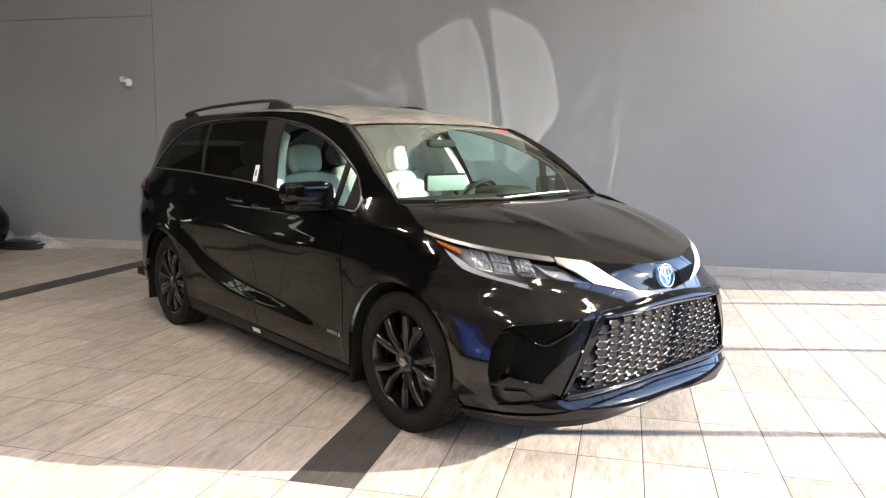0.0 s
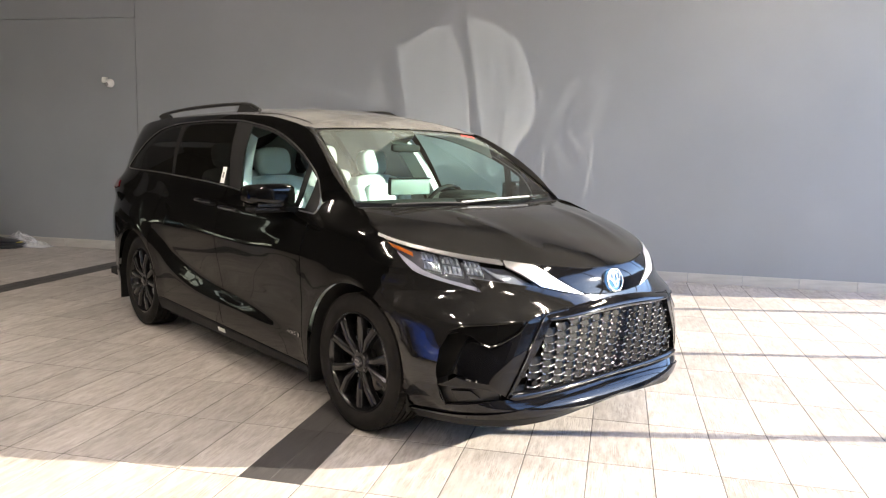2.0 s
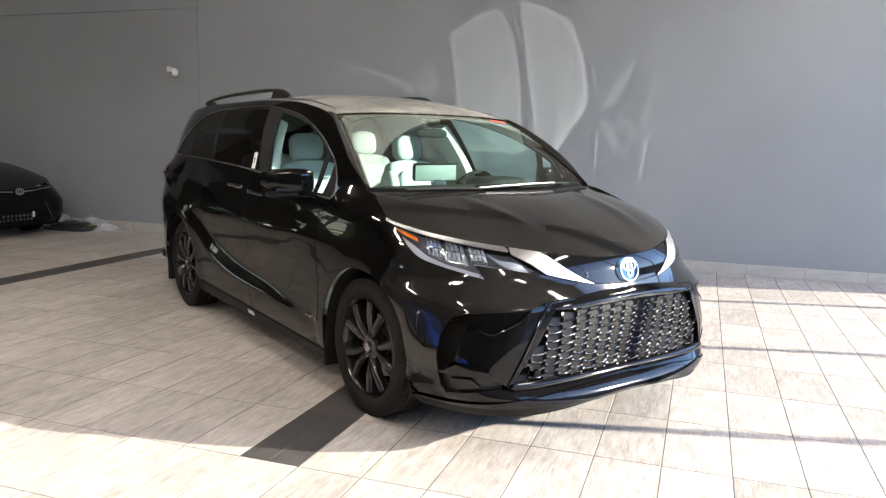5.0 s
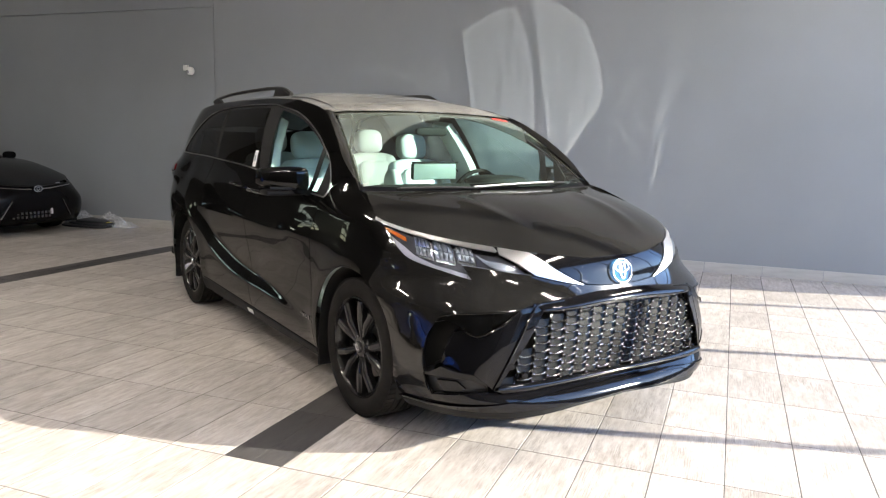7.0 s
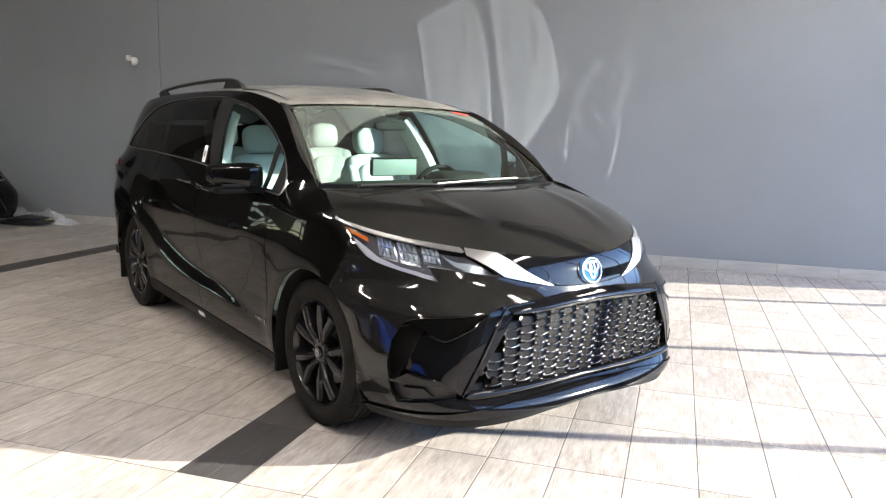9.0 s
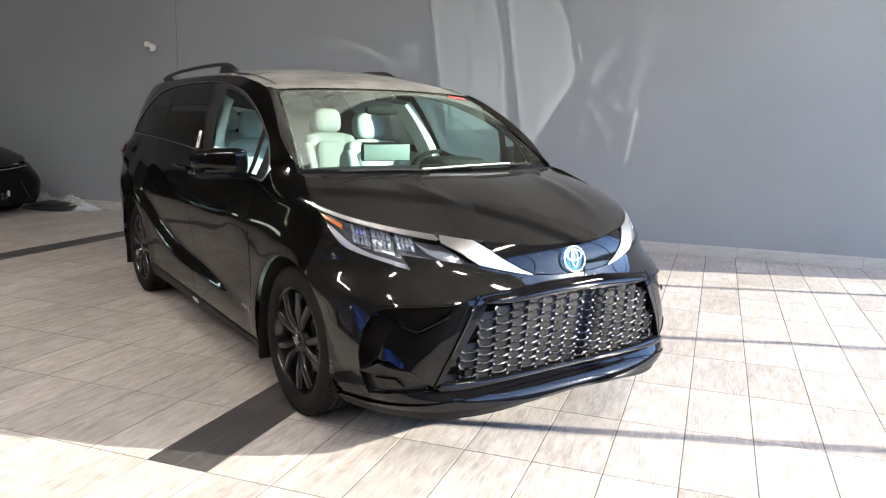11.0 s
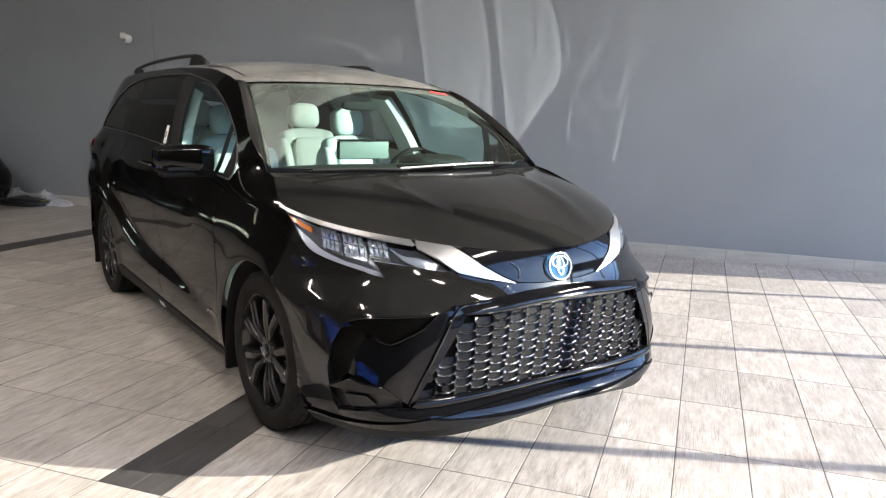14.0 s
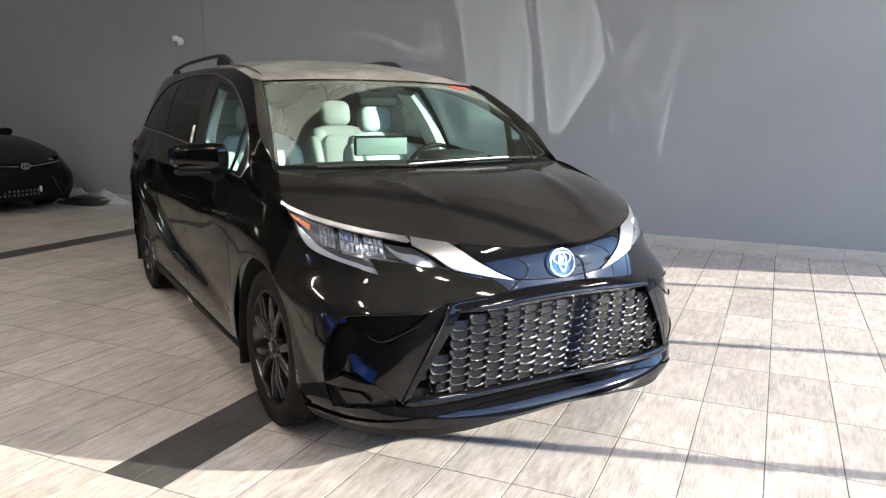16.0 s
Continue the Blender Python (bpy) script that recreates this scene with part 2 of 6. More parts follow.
def glass_material(name, tint, dust, film_colour=(0.55, 0.50, 0.43)):
    m = bpy.data.materials.new(name)
    m.use_nodes = True
    nt = m.node_tree
    nt.nodes.remove(nt.nodes["Principled BSDF"])
    clear, shine, mixer = node(m, "ShaderNodeBsdfTransparent"), node(m, "ShaderNodeBsdfGlossy"), node(m, "ShaderNodeMixShader")
    facing, steep = node(m, "ShaderNodeLayerWeight"), node(m, "ShaderNodeMath")
    facing.inputs["Blend"].default_value = 0.5
    steep.operation = "POWER"
    steep.inputs[1].default_value = 5.0
    link(m, facing.outputs["Facing"], steep.inputs[0])
    mirror_part = span(m, steep.outputs[0], 0, 1, 0.045, 1.0)
    clear.inputs["Color"].default_value = (*tint, 1)
    shine.inputs["Roughness"].default_value = 0.02
    link(m, mirror_part, mixer.inputs[0])
    link(m, clear.outputs[0], mixer.inputs[1])
    link(m, shine.outputs[0], mixer.inputs[2])
    last = mixer.outputs[0]
    if dust:
        film, over = node(m, "ShaderNodeBsdfDiffuse"), node(m, "ShaderNodeMixShader")
        film.inputs["Color"].default_value = (*film_colour, 1)
        v = coords(m)
        grit = node(m, "ShaderNodeMath")
        grit.operation = "MULTIPLY"
        link(m, span(m, noise_node(m, v, 240, 4), 0.40, 0.66, 0.12, 1.25), grit.inputs[0])
        link(m, span(m, noise_node(m, v, 3, 3), 0.3, 0.7, dust * 0.5, dust), grit.inputs[1])
        link(m, grit.outputs[0], over.inputs[0])
        link(m, last, over.inputs[1])
        link(m, film.outputs[0], over.inputs[2])
        last = over.outputs[0]
    link(m, last, nt.nodes["Material Output"].inputs[0])
    return m


WINDSHIELD_GLASS = glass_material("windshield_glass", (0.76, 0.96, 0.905), 0.018)
DUSTY_GLASS = glass_material("unwiped_windshield_glass", (0.78, 0.95, 0.90), 0.26, (0.52, 0.58, 0.53))
SIDE_GLASS = glass_material("green_side_glass", (0.78, 0.965, 0.96), 0.0)
PRIVACY_GLASS = glass_material("privacy_glass", (0.085, 0.09, 0.093), 0.012)
HALF_TINT_GLASS = glass_material("half_tinted_glass", (0.40, 0.44, 0.43), 0.012)
LAMP_GLASS = glass_material("lamp_lens", (0.86, 0.89, 0.93), 0.0)
# half-dark warm tint, sets how strongly the added high window mirrors
WARM_DIM_PANE = glass_material("warm_dim_pane", (0.50, 0.45, 0.39), 0.0)
# blue tint that dims the mirrored sky; the panes leave direct sun alone
WINDOW_GLASS = glass_material("blue_dim_pane", (0.55, 0.63, 0.76), 0.0)

# wood-look porcelain, pale and streaked along the tile
def tile_material(name, stops, random_from):
    m = material(name, rough=0.42)
    v = coords(m)
    off = node(m, "ShaderNodeVectorMath")
    off.operation = "ADD"
    if random_from == "object":
        rnd = node(m, "ShaderNodeObjectInfo").outputs["Random"]
    else:
        rnd = node(m, "ShaderNodeNewGeometry").outputs["Random Per Island"]
    mul = node(m, "ShaderNodeMath")
    mul.operation = "MULTIPLY"
    mul.inputs[1].default_value = 57.0
    link(m, rnd, mul.inputs[0])
    link(m, v, off.inputs[0])
    comb = node(m, "ShaderNodeCombineXYZ")
    link(m, mul.outputs[0], comb.inputs[0])
    link(m, mul.outputs[0], comb.inputs[1])
    link(m, comb.outputs[0], off.inputs[1])
    stretch = node(m, "ShaderNodeMapping")
    stretch.inputs["Scale"].default_value = (7.0, 1.3, 7.0)
    link(m, off.outputs[0], stretch.inputs["Vector"])
    streak = noise_node(m, stretch.outputs[0], 4.0, 8, 0.68)
    fine = node(m, "ShaderNodeMapping")
    fine.inputs["Scale"].default_value = (95.0, 3.6, 95.0)
    link(m, off.outputs[0], fine.inputs["Vector"])
    grain = noise_node(m, fine.outputs[0], 2.0, 5, 0.65)
    patchy = node(m, "ShaderNodeMapping")
    patchy.inputs["Scale"].default_value = (7.0, 2.2, 7.0)
    link(m, off.outputs[0], patchy.inputs["Vector"])
    blot = noise_node(m, off.outputs[0], 3.2, 5, 0.6)
    colour = ramp(m, streak, stops)
    worn = node(m, "ShaderNodeMath")
    worn.operation = "MULTIPLY"
    link(m, span(m, grain, 0.47, 0.62, 0.0, 0.75), worn.inputs[0])
    link(m, span(m, noise_node(m, patchy.outputs[0], 1.0, 8, 0.70), 0.46, 0.56), worn.inputs[1])
    colour = mixed(m, worn.outputs[0], colour, tuple(0.72 * c for c in stops[0][1]))
    colour = mixed(m, span(m, blot, 0.45, 0.7, 0.0, 0.5), colour, tuple(0.85 * c for c in stops[1][1]))
    shade = span(m, rnd, 0, 1, 0.82, 1.06)
    grey = node(m, "ShaderNodeCombineColor")
    for i in range(3):
        link(m, shade, grey.inputs[i])
    base(m, mixed(m, 1.0, colour, grey.outputs[0], "MULTIPLY"))
    gloss(m, span(m, streak, 0.3, 0.7, 0.36, 0.55))
    bump(m, grain, 0.12, 0.002)
    return m


PALE_STOPS = [(0.30, (0.290, 0.255, 0.228)), (0.45, (0.455, 0.410, 0.380)), (0.60, (0.590, 0.548, 0.522))]
DARK_STOPS = [(0.30, (0.052, 0.048, 0.049)), (0.5, (0.078, 0.073, 0.074)), (0.75, (0.115, 0.108, 0.107))]
TILE, TILE_FAR = tile_material("pale_wood_tile", PALE_STOPS, "object"), tile_material("pale_wood_tile_far", PALE_STOPS, "island")
TILE_DARK, TILE_DARK_FAR = tile_material("dark_tile", DARK_STOPS, "object"), tile_material("dark_tile_far", DARK_STOPS, "island")
for m in (TILE_DARK, TILE_DARK_FAR):
    m.node_tree.nodes["Principled BSDF"].inputs["Specular IOR Level"].default_value = 0.15
GROUT = material("grey_grout", (0.10, 0.095, 0.09), 0.9)

WALL = material("dark_grey_wall_paint", (0.12, 0.118, 0.118), 0.55)
wv = coords(WALL)
base(WALL, ramp(WALL, noise_node(WALL, wv, 0.7, 5), [(0.3, (0.238, 0.254, 0.280)), (0.75, (0.271, 0.288, 0.317))]))
bump(WALL, noise_node(WALL, wv, 120, 3), 0.06, 0.003)
# unseen walls, coloured near black so the van's flank mirrors a dark room
NEAR_BLACK_WALL = material("near_black_wall_paint", (0.42, 0.41, 0.40), 0.7)
base(NEAR_BLACK_WALL, ramp(NEAR_BLACK_WALL, noise_node(NEAR_BLACK_WALL, coords(NEAR_BLACK_WALL), 0.8, 5), [(0.3, (0.028, 0.028, 0.028)), (0.8, (0.042, 0.042, 0.042))]))
# unseen ceiling, dark for the same reflections
CEILING = material("ceiling_paint", (0.40, 0.40, 0.40), 0.8)
base(CEILING, ramp(CEILING, noise_node(CEILING, coords(CEILING), 1.2, 4), [(0.3, (0.075, 0.073, 0.072)), (0.8, (0.10, 0.098, 0.096))]))
ALU = material("dark_anodised_frame", (0.05, 0.05, 0.052), 0.4, metal=0.6)
ASPHALT = material("worn_concrete_paving", (0.05, 0.05, 0.05), 0.9)
base(ASPHALT, ramp(ASPHALT, noise_node(ASPHALT, coords(ASPHALT), 6, 8), [(0.3, (0.22, 0.215, 0.21)), (0.8, (0.32, 0.315, 0.305))]))
# white coat over the clear film stands in for its bright highlights
FILM_CLEAR = glass_material("clear_plastic_film", (0.90, 0.92, 0.95), 0.75, (0.88, 0.90, 0.93))
TUBE = material("lamp_tube", (1, 1, 1), 0.4, emit=(1.0, 0.965, 0.94), power=20.0)
CLEAR_WHITE = material("white_light_guide", (0.50, 0.49, 0.55), 0.18, coat=0.6)
LAMP_BULB = material("projector_glass", (0.46, 0.50, 0.56), 0.18, metal=0.7)
LAMP_BACK = material("lamp_backing", (0.30, 0.305, 0.34), 0.28, metal=0.5)
LAMP_DARK = material("lamp_dark_backing", (0.16, 0.165, 0.19), 0.22, metal=0.6)
LAMP_CHROME = material("lamp_reflector", (0.48, 0.50, 0.54), 0.22, metal=0.9)
GRILLE_BLACK = material("grille_gloss_black", (0.008, 0.008, 0.009), 0.22, spec=0.24)
HEADLINER = material("headliner_cloth", (0.46, 0.47, 0.46), 0.9)
SCREEN_BACK = material("grey_screen_back", (0.03, 0.034, 0.034), 0.7, spec=0.1)
SCREEN_GREY = material("screen_panel_grey", (0.19, 0.22, 0.21), 0.5, spec=0.2)
SCREEN = material("dark_screen", (0.03, 0.05, 0.06), 0.12, coat=1.0)
MAT_DARK = material("dark_mat", (0.03, 0.032, 0.038), 0.6)
YELLOW = material("yellow_label", (0.65, 0.55, 0.05), 0.5)
SEDAN_AT, HEAP_AT = (-8.90, 7.72, -6.0), (-8.16, 8.93)
SKIRT = material("pale_skirting_tile", (0.45, 0.43, 0.42), 0.45)
base(SKIRT, ramp(SKIRT, noise_node(SKIRT, coords(SKIRT, (1, 6, 6)), 3, 5), [(0.3, (0.38, 0.36, 0.345)), (0.75, (0.50, 0.475, 0.46))]))
# bright metal that puts caught light on the grille's black lips
GRILLE_GLINT = material("grille_glint_metal", (0.62, 0.63, 0.65), 0.24, metal=1.0)


# ---- mesh helpers ----
def linked(name, bm, mat, smooth=True):
    me = bpy.data.meshes.new(name)
    bm.normal_update()
    bm.to_mesh(me)
    bm.free()
    for m in (mat if isinstance(mat, (list, tuple)) else [mat]):
        me.materials.append(m)
    if smooth:
        me.polygons.foreach_set("use_smooth", [True] * len(me.polygons))
        me.set_sharp_from_angle(angle=radians(34))
    return new(name, me)


def part(name, bm, mat, parent, label="", smooth=True):
    ob = linked(name, bm, mat, smooth)
    ob.parent = parent
    return tagged(ob, label)


def thing(name, label, category, m=None, group="", kind=""):
    ob = new(name)
    ob.empty_display_size = 0.1
    if m is not None:
        ob.matrix_world = m
    return tagged(ob, label, category, group, kind)


def add_box(bm, x0, x1, y0, y1, z0, z1, bevel=0.0, m=None, segments=1):
    before = set(bm.verts)
    c = Matrix.Translation(((x0 + x1) / 2, (y0 + y1) / 2, (z0 + z1) / 2)) @ Matrix.Diagonal((x1 - x0, y1 - y0, z1 - z0, 1))
    got = bmesh.ops.create_cube(bm, size=1.0, matrix=c)
    if bevel:
        edges = list({e for v in got["verts"] for e in v.link_edges})
        bmesh.ops.bevel(bm, geom=edges, offset=bevel, segments=segments, affect="EDGES", profile=0.5)
    if m is not None:
        bmesh.ops.transform(bm, matrix=m, verts=[v for v in bm.verts if v not in before])
    return bm


def box(x0, x1, y0, y1, z0, z1, bevel=0.0, m=None, segments=1):
    return add_box(bmesh.new(), x0, x1, y0, y1, z0, z1, bevel, m, segments)


def add_lathe(bm, profile, steps=48, m=None, closed=False):
    """Turns (radius, along) pairs round the y axis."""
    rings = []
    for k in range(steps):
        a = 2 * math.pi * k / steps
        rings.append([bm.verts.new((r * math.cos(a), h, r * math.sin(a))) for r, h in profile])
    n = len(profile)
    for k in range(steps):
        one, two = rings[k], rings[(k + 1) % steps]
        for i in range(n if closed else n - 1):
            j = (i + 1) % n
            bm.faces.new((one[i], two[i], two[j], one[j]))
    if m is not None:
        bmesh.ops.transform(bm, matrix=m, verts=[v for r in rings for v in r])
    return bm


def add_tube(bm, points, radius, sides=8, caps=True):
    rings, points = [], [Vector(p) for p in points]
    rad = radius if isinstance(radius, (list, tuple)) else [radius] * len(points)
    for i, p in enumerate(points):
        way = (points[min(i + 1, len(points) - 1)] - points[max(i - 1, 0)]).normalized()
        q = way.to_track_quat("Z", "Y").to_matrix()
        rings.append([bm.verts.new(p + q @ Vector((rad[i] * math.cos(2 * math.pi * k / sides), rad[i] * math.sin(2 * math.pi * k / sides), 0))) for k in range(sides)])
    for a, b in zip(rings, rings[1:]):
        for k in range(sides):
            bm.faces.new((a[k], a[(k + 1) % sides], b[(k + 1) % sides], b[k]))
    if caps:
        bm.faces.new(rings[0][::-1])
        bm.faces.new(rings[-1])
    return bm


def prism(outline, way, thick, bm=None):
    """A plate: the outline's points (3D, in one plane or nearly) pushed along way."""
    bm = bm or bmesh.new()
    way = Vector(way).normalized() * thick
    a = [bm.verts.new(p) for p in outline]
    b = [bm.verts.new(Vector(p) + way) for p in outline]
    bm.faces.new(a[::-1])
    bm.faces.new(b)
    for i in range(len(a)):
        j = (i + 1) % len(a)
        bm.faces.new((a[i], a[j], b[j], b[i]))
    bmesh.ops.recalc_face_normals(bm, faces=bm.faces)
    return bm


def curve_at(keys, x):
    """Smooth curve through (x, value) keys, flat beyond the ends."""
    if x <= keys[0][0]:
        return keys[0][1]
    if x >= keys[-1][0]:
        return keys[-1][1]
    i = 0
    while keys[i + 1][0] < x:
        i += 1
    (xa, a), (xb, b) = keys[i], keys[i + 1]

    def slope(k):
        if k == 0 or k == len(keys) - 1:
            j = min(max(k, 1), len(keys) - 1)
            return (keys[j][1] - keys[j - 1][1]) / (keys[j][0] - keys[j - 1][0])
        d0 = (keys[k][1] - keys[k - 1][1]) / (keys[k][0] - keys[k - 1][0])
        d1 = (keys[k + 1][1] - keys[k][1]) / (keys[k + 1][0] - keys[k][0])
        return 0.0 if d0 * d1 <= 0 else 2 * d0 * d1 / (d0 + d1)
    h, u = xb - xa, (x - xa) / (xb - xa)
    return ((1 + 2 * u) * (1 - u) ** 2 * a + u * (1 - u) ** 2 * h * slope(i) + u * u * (3 - 2 * u) * b + u * u * (u - 1) * h * slope(i + 1))


def flow(points, per=8, closed=False):
    """A smooth line through 2D or 3D points."""
    pts, out, n = [Vector(p) for p in points], [], len(points)
    for i in range(n if closed else n - 1):
        p1, p2 = pts[i], pts[(i + 1) % n]
        p0 = pts[(i - 1) % n] if closed or i > 0 else p1 * 2 - p2
        p3 = pts[(i + 2) % n] if closed or i + 2 < n else p2 * 2 - p1
        for k in range(per):
            u = k / per
            out.append(0.5 * (2 * p1 + (p2 - p0) * u + (2 * p0 - 5 * p1 + 4 * p2 - p3) * u * u + (3 * p1 - p0 - 3 * p2 + p3) * u ** 3))
    if not closed:
        out.append(pts[-1])
    return out


def clip_half(poly, axis, limit, keep_low):
    out, n = [], len(poly)
    for i in range(n):
        a, b = poly[i], poly[(i + 1) % n]
        ia = a[axis] <= limit if keep_low else a[axis] >= limit
        ib = b[axis] <= limit if keep_low else b[axis] >= limit
        if ia:
            out.append(a)
        if ia != ib:
            u = (limit - a[axis]) / (b[axis] - a[axis])
            p = [a[0] + u * (b[0] - a[0]), a[1] + u * (b[1] - a[1])]
            p[axis] = limit
            out.append(tuple(p))
    return out


def area(poly):
    return 0.5 * sum(poly[i][0] * poly[(i + 1) % len(poly)][1] - poly[(i + 1) % len(poly)][0] * poly[i][1] for i in range(len(poly)))


def panel(outline, surface, step=(0.04, 0.04), lip=0.0, lift=0.0, mirror=False, bm=None):
    """A sheet of the surface inside a flat outline of its two coordinates, with its rim turned inwards by lip."""
    bm = bm or bmesh.new()
    poly = [(p[0], p[1]) for p in outline]
    if area(poly) < 0:
        poly = poly[::-1]
    us, vs = [p[0] for p in poly], [p[1] for p in poly]
    u0, v0 = min(us), min(vs)
    nu, nv = max(1, math.ceil((max(us) - u0) / step[0])), max(1, math.ceil((max(vs) - v0) / step[1]))
    du, dv = (max(us) - u0) / nu, (max(vs) - v0) / nv
    cache, faces = {}, []

    def normal(u, v):
        e = 0.004
        a = Vector(surface(u + e, v)) - Vector(surface(u - e, v))
        b = Vector(surface(u, v + e)) - Vector(surface(u, v - e))
        return a.cross(b).normalized()

    def vert(p, depth=0.0):
        key = (round(p[0], 5), round(p[1], 5), depth)
        if key not in cache:
            at = Vector(surface(*p))
            if lift or depth:
                at += normal(*p) * (lift - depth)
            cache[key] = bm.verts.new((at.x, -at.y, at.z) if mirror else at)
        return cache[key]
    for i in range(nu):
        column = clip_half(clip_half(poly, 0, u0 + i * du, False), 0, u0 + (i + 1) * du, True)
        if len(column) < 3:
            continue
        for j in range(nv):
            cell = clip_half(clip_half(column, 1, v0 + j * dv, False), 1, v0 + (j + 1) * dv, True)
            if len(cell) < 3 or abs(area(cell)) < 1e-7:
                continue
            ring = []
            for p in cell:
                w = vert(p)
                if not ring or (ring[-1] is not w and w not in ring):
                    ring.append(w)
            if len(ring) > 2:
                try:
                    faces.append(bm.faces.new(ring[::-1] if mirror else ring))
                except ValueError:
                    pass
    if lip:
        rim = [e for e in bm.edges if e.is_boundary and e.link_faces[0] in set(faces)]
        inner, back = {}, {id(w): k for k, w in cache.items()}
        for e in rim:
            a, b = e.verts
            f = e.link_faces[0]
            loop = [l for l in f.loops if l.edge == e][0]
            a, b = loop.vert, loop.link_loop_next.vert
            for w in (a, b):
                if w not in inner:
                    k = back[id(w)]
                    at = Vector(surface(k[0], k[1])) + normal(k[0], k[1]) * (lift - lip)
                    inner[w] = bm.verts.new((at.x, -at.y, at.z) if mirror else at)
            bm.faces.new((b, a, inner[a], inner[b]))
    return bm


def sheet(surface, nu, nv, bm=None, flip=False):
    """A whole surface over the unit square."""
    bm = bm or bmesh.new()
    grid = [[bm.verts.new(surface(i / nu, j / nv)) for j in range(nv + 1)] for i in range(nu + 1)]
    for i in range(nu):
        for j in range(nv):
            q = (grid[i][j], grid[i + 1][j], grid[i + 1][j + 1], grid[i][j + 1])
            bm.faces.new(q[::-1] if flip else q)
    bmesh.ops.remove_doubles(bm, verts=bm.verts, dist=1e-5)
    return bm


# ---- the room ----
room = pose(0, 0, 0, 0, 0, ROOM)
BACK, RIGHT, LEFT, FRONT, HIGH, HEAD = 9.2, 4.5, -15.0, -5.5, 4.95, 4.2


def structure(name, bm, mat, label, category="", smooth=False):
    ob = linked(name, bm, mat, smooth)
    ob.matrix_world = room
    return tagged(ob, label, category or name.split("_")[0], kind="structure")


structure("ground", box(-150, 150, -150, 150, -0.32, -0.12), ASPHALT, "worn grey concrete paving outside the showroom", "ground")
# unseen block, added to darken the horizon that the van mirrors
structure("backdrop", box(36, 38, -70, 80, -0.12, 8.5), NEAR_BLACK_WALL, "unseen dark block added to hide the low sky from reflections", "building")
floor = structure("floor", box(LEFT, RIGHT, FRONT, BACK + 0.2, -0.12, -0.0012), GROUT, "pale wood-look porcelain tile floor with grey joints", "floor")

back = bmesh.new()
SEAM_U, SEAM_Z = -6.285, 3.187
add_box(back, SEAM_U + 0.004, RIGHT + 0.25, BACK, BACK + 0.25, 0, HIGH)
add_box(back, LEFT - 0.25, SEAM_U - 0.004, BACK, BACK + 0.25, 0, SEAM_Z - 0.004)
add_box(back, LEFT - 0.25, SEAM_U - 0.004, BACK, BACK + 0.25, SEAM_Z + 0.004, HIGH)
add_box(back, LEFT - 0.25, RIGHT + 0.25, BACK + 0.25, BACK + 0.35, 0, HIGH)
structure("wall_north", back, WALL, "dark grey painted wall with thin panel seams", "wall")
# two unseen openings, added for bright streaks mirrored in the doors
WV0, WV1, WZ0, WZ1 = 6.15, 7.05, 0.74, 1.12
UV0, UV1, UZ0, UZ1 = 5.25, 5.8, 2.05, 3.45
west = box(LEFT - 0.25, LEFT, FRONT - 0.25, UV0, 0, HIGH)
add_box(west, LEFT - 0.25, LEFT, UV0, WV0, 0, UZ0)
add_box(west, LEFT - 0.25, LEFT, WV1, BACK, 0, HIGH)
add_box(west, LEFT - 0.25, LEFT, WV0, WV1, 0, WZ0)
add_box(west, LEFT - 0.25, LEFT, WV0, WV1, WZ1, UZ0)
add_box(west, LEFT - 0.25, LEFT, UV1, WV1, UZ0, 3.22)
add_box(west, LEFT - 0.25, LEFT, UV0, WV1, UZ1, HIGH)
structure("wall_west", west, NEAR_BLACK_WALL, "unseen near-black wall that keeps the van's reflections dark", "wall")
south = box(-12.0, RIGHT, FRONT - 0.25, FRONT, 0, HIGH)
add_box(south, LEFT, -12.0, FRONT - 0.25, FRONT, 2.3, HIGH)
structure("wall_south", south, NEAR_BLACK_WALL, "unseen near-black wall that darkens reflections", "wall")
structure("ceiling", box(LEFT - 0.25, RIGHT + 0.25, FRONT - 0.25, BACK + 0.35, HIGH, HIGH + 0.25), CEILING, "plain dark grey showroom ceiling, unseen", "ceiling")

# glazed side, mullions 1.73 m apart, with a low curb and a head beam
structure("wall_east", box(RIGHT, RIGHT + 0.25, FRONT - 0.25, BACK, HEAD, HIGH), NEAR_BLACK_WALL, "wall strip above the showroom windows", "wall")
# unseen solid wall, added so no window mirrors in the bumper here
structure("wall_southeast", box(RIGHT, RIGHT + 0.25, FRONT - 0.25, -0.255, 0, HEAD), NEAR_BLACK_WALL, "unseen near-black wall added to keep windows out of the bumper's reflections", "wall")
MULLIONS = [8.42 - 1.735 * k for k in range(5)]
edges = [BACK] + MULLIONS + [-0.22]
for n, (hi, lo) in enumerate(zip(edges, edges[1:])):
    w = thing("window_" + str(n + 1), "floor-to-ceiling showroom window in a dark metal frame", "window", room, kind="structure")
    if n:
        part("mullion", box(RIGHT, RIGHT + 0.07, hi - 0.035, hi + 0.035, 0.06, HEAD, 0.004), ALU, w, smooth=False)
    part("window_sill", box(RIGHT - 0.01, RIGHT + 0.08, lo + 0.035, hi - 0.035, 0.0, 0.06, 0.004), ALU, w, smooth=False)
    pane = part("pane", box(RIGHT + 0.03, RIGHT + 0.036, lo + 0.036, hi - 0.036, 0.061, HEAD - 0.001), WINDOW_GLASS, w, smooth=False)
    pane.visible_shadow = False

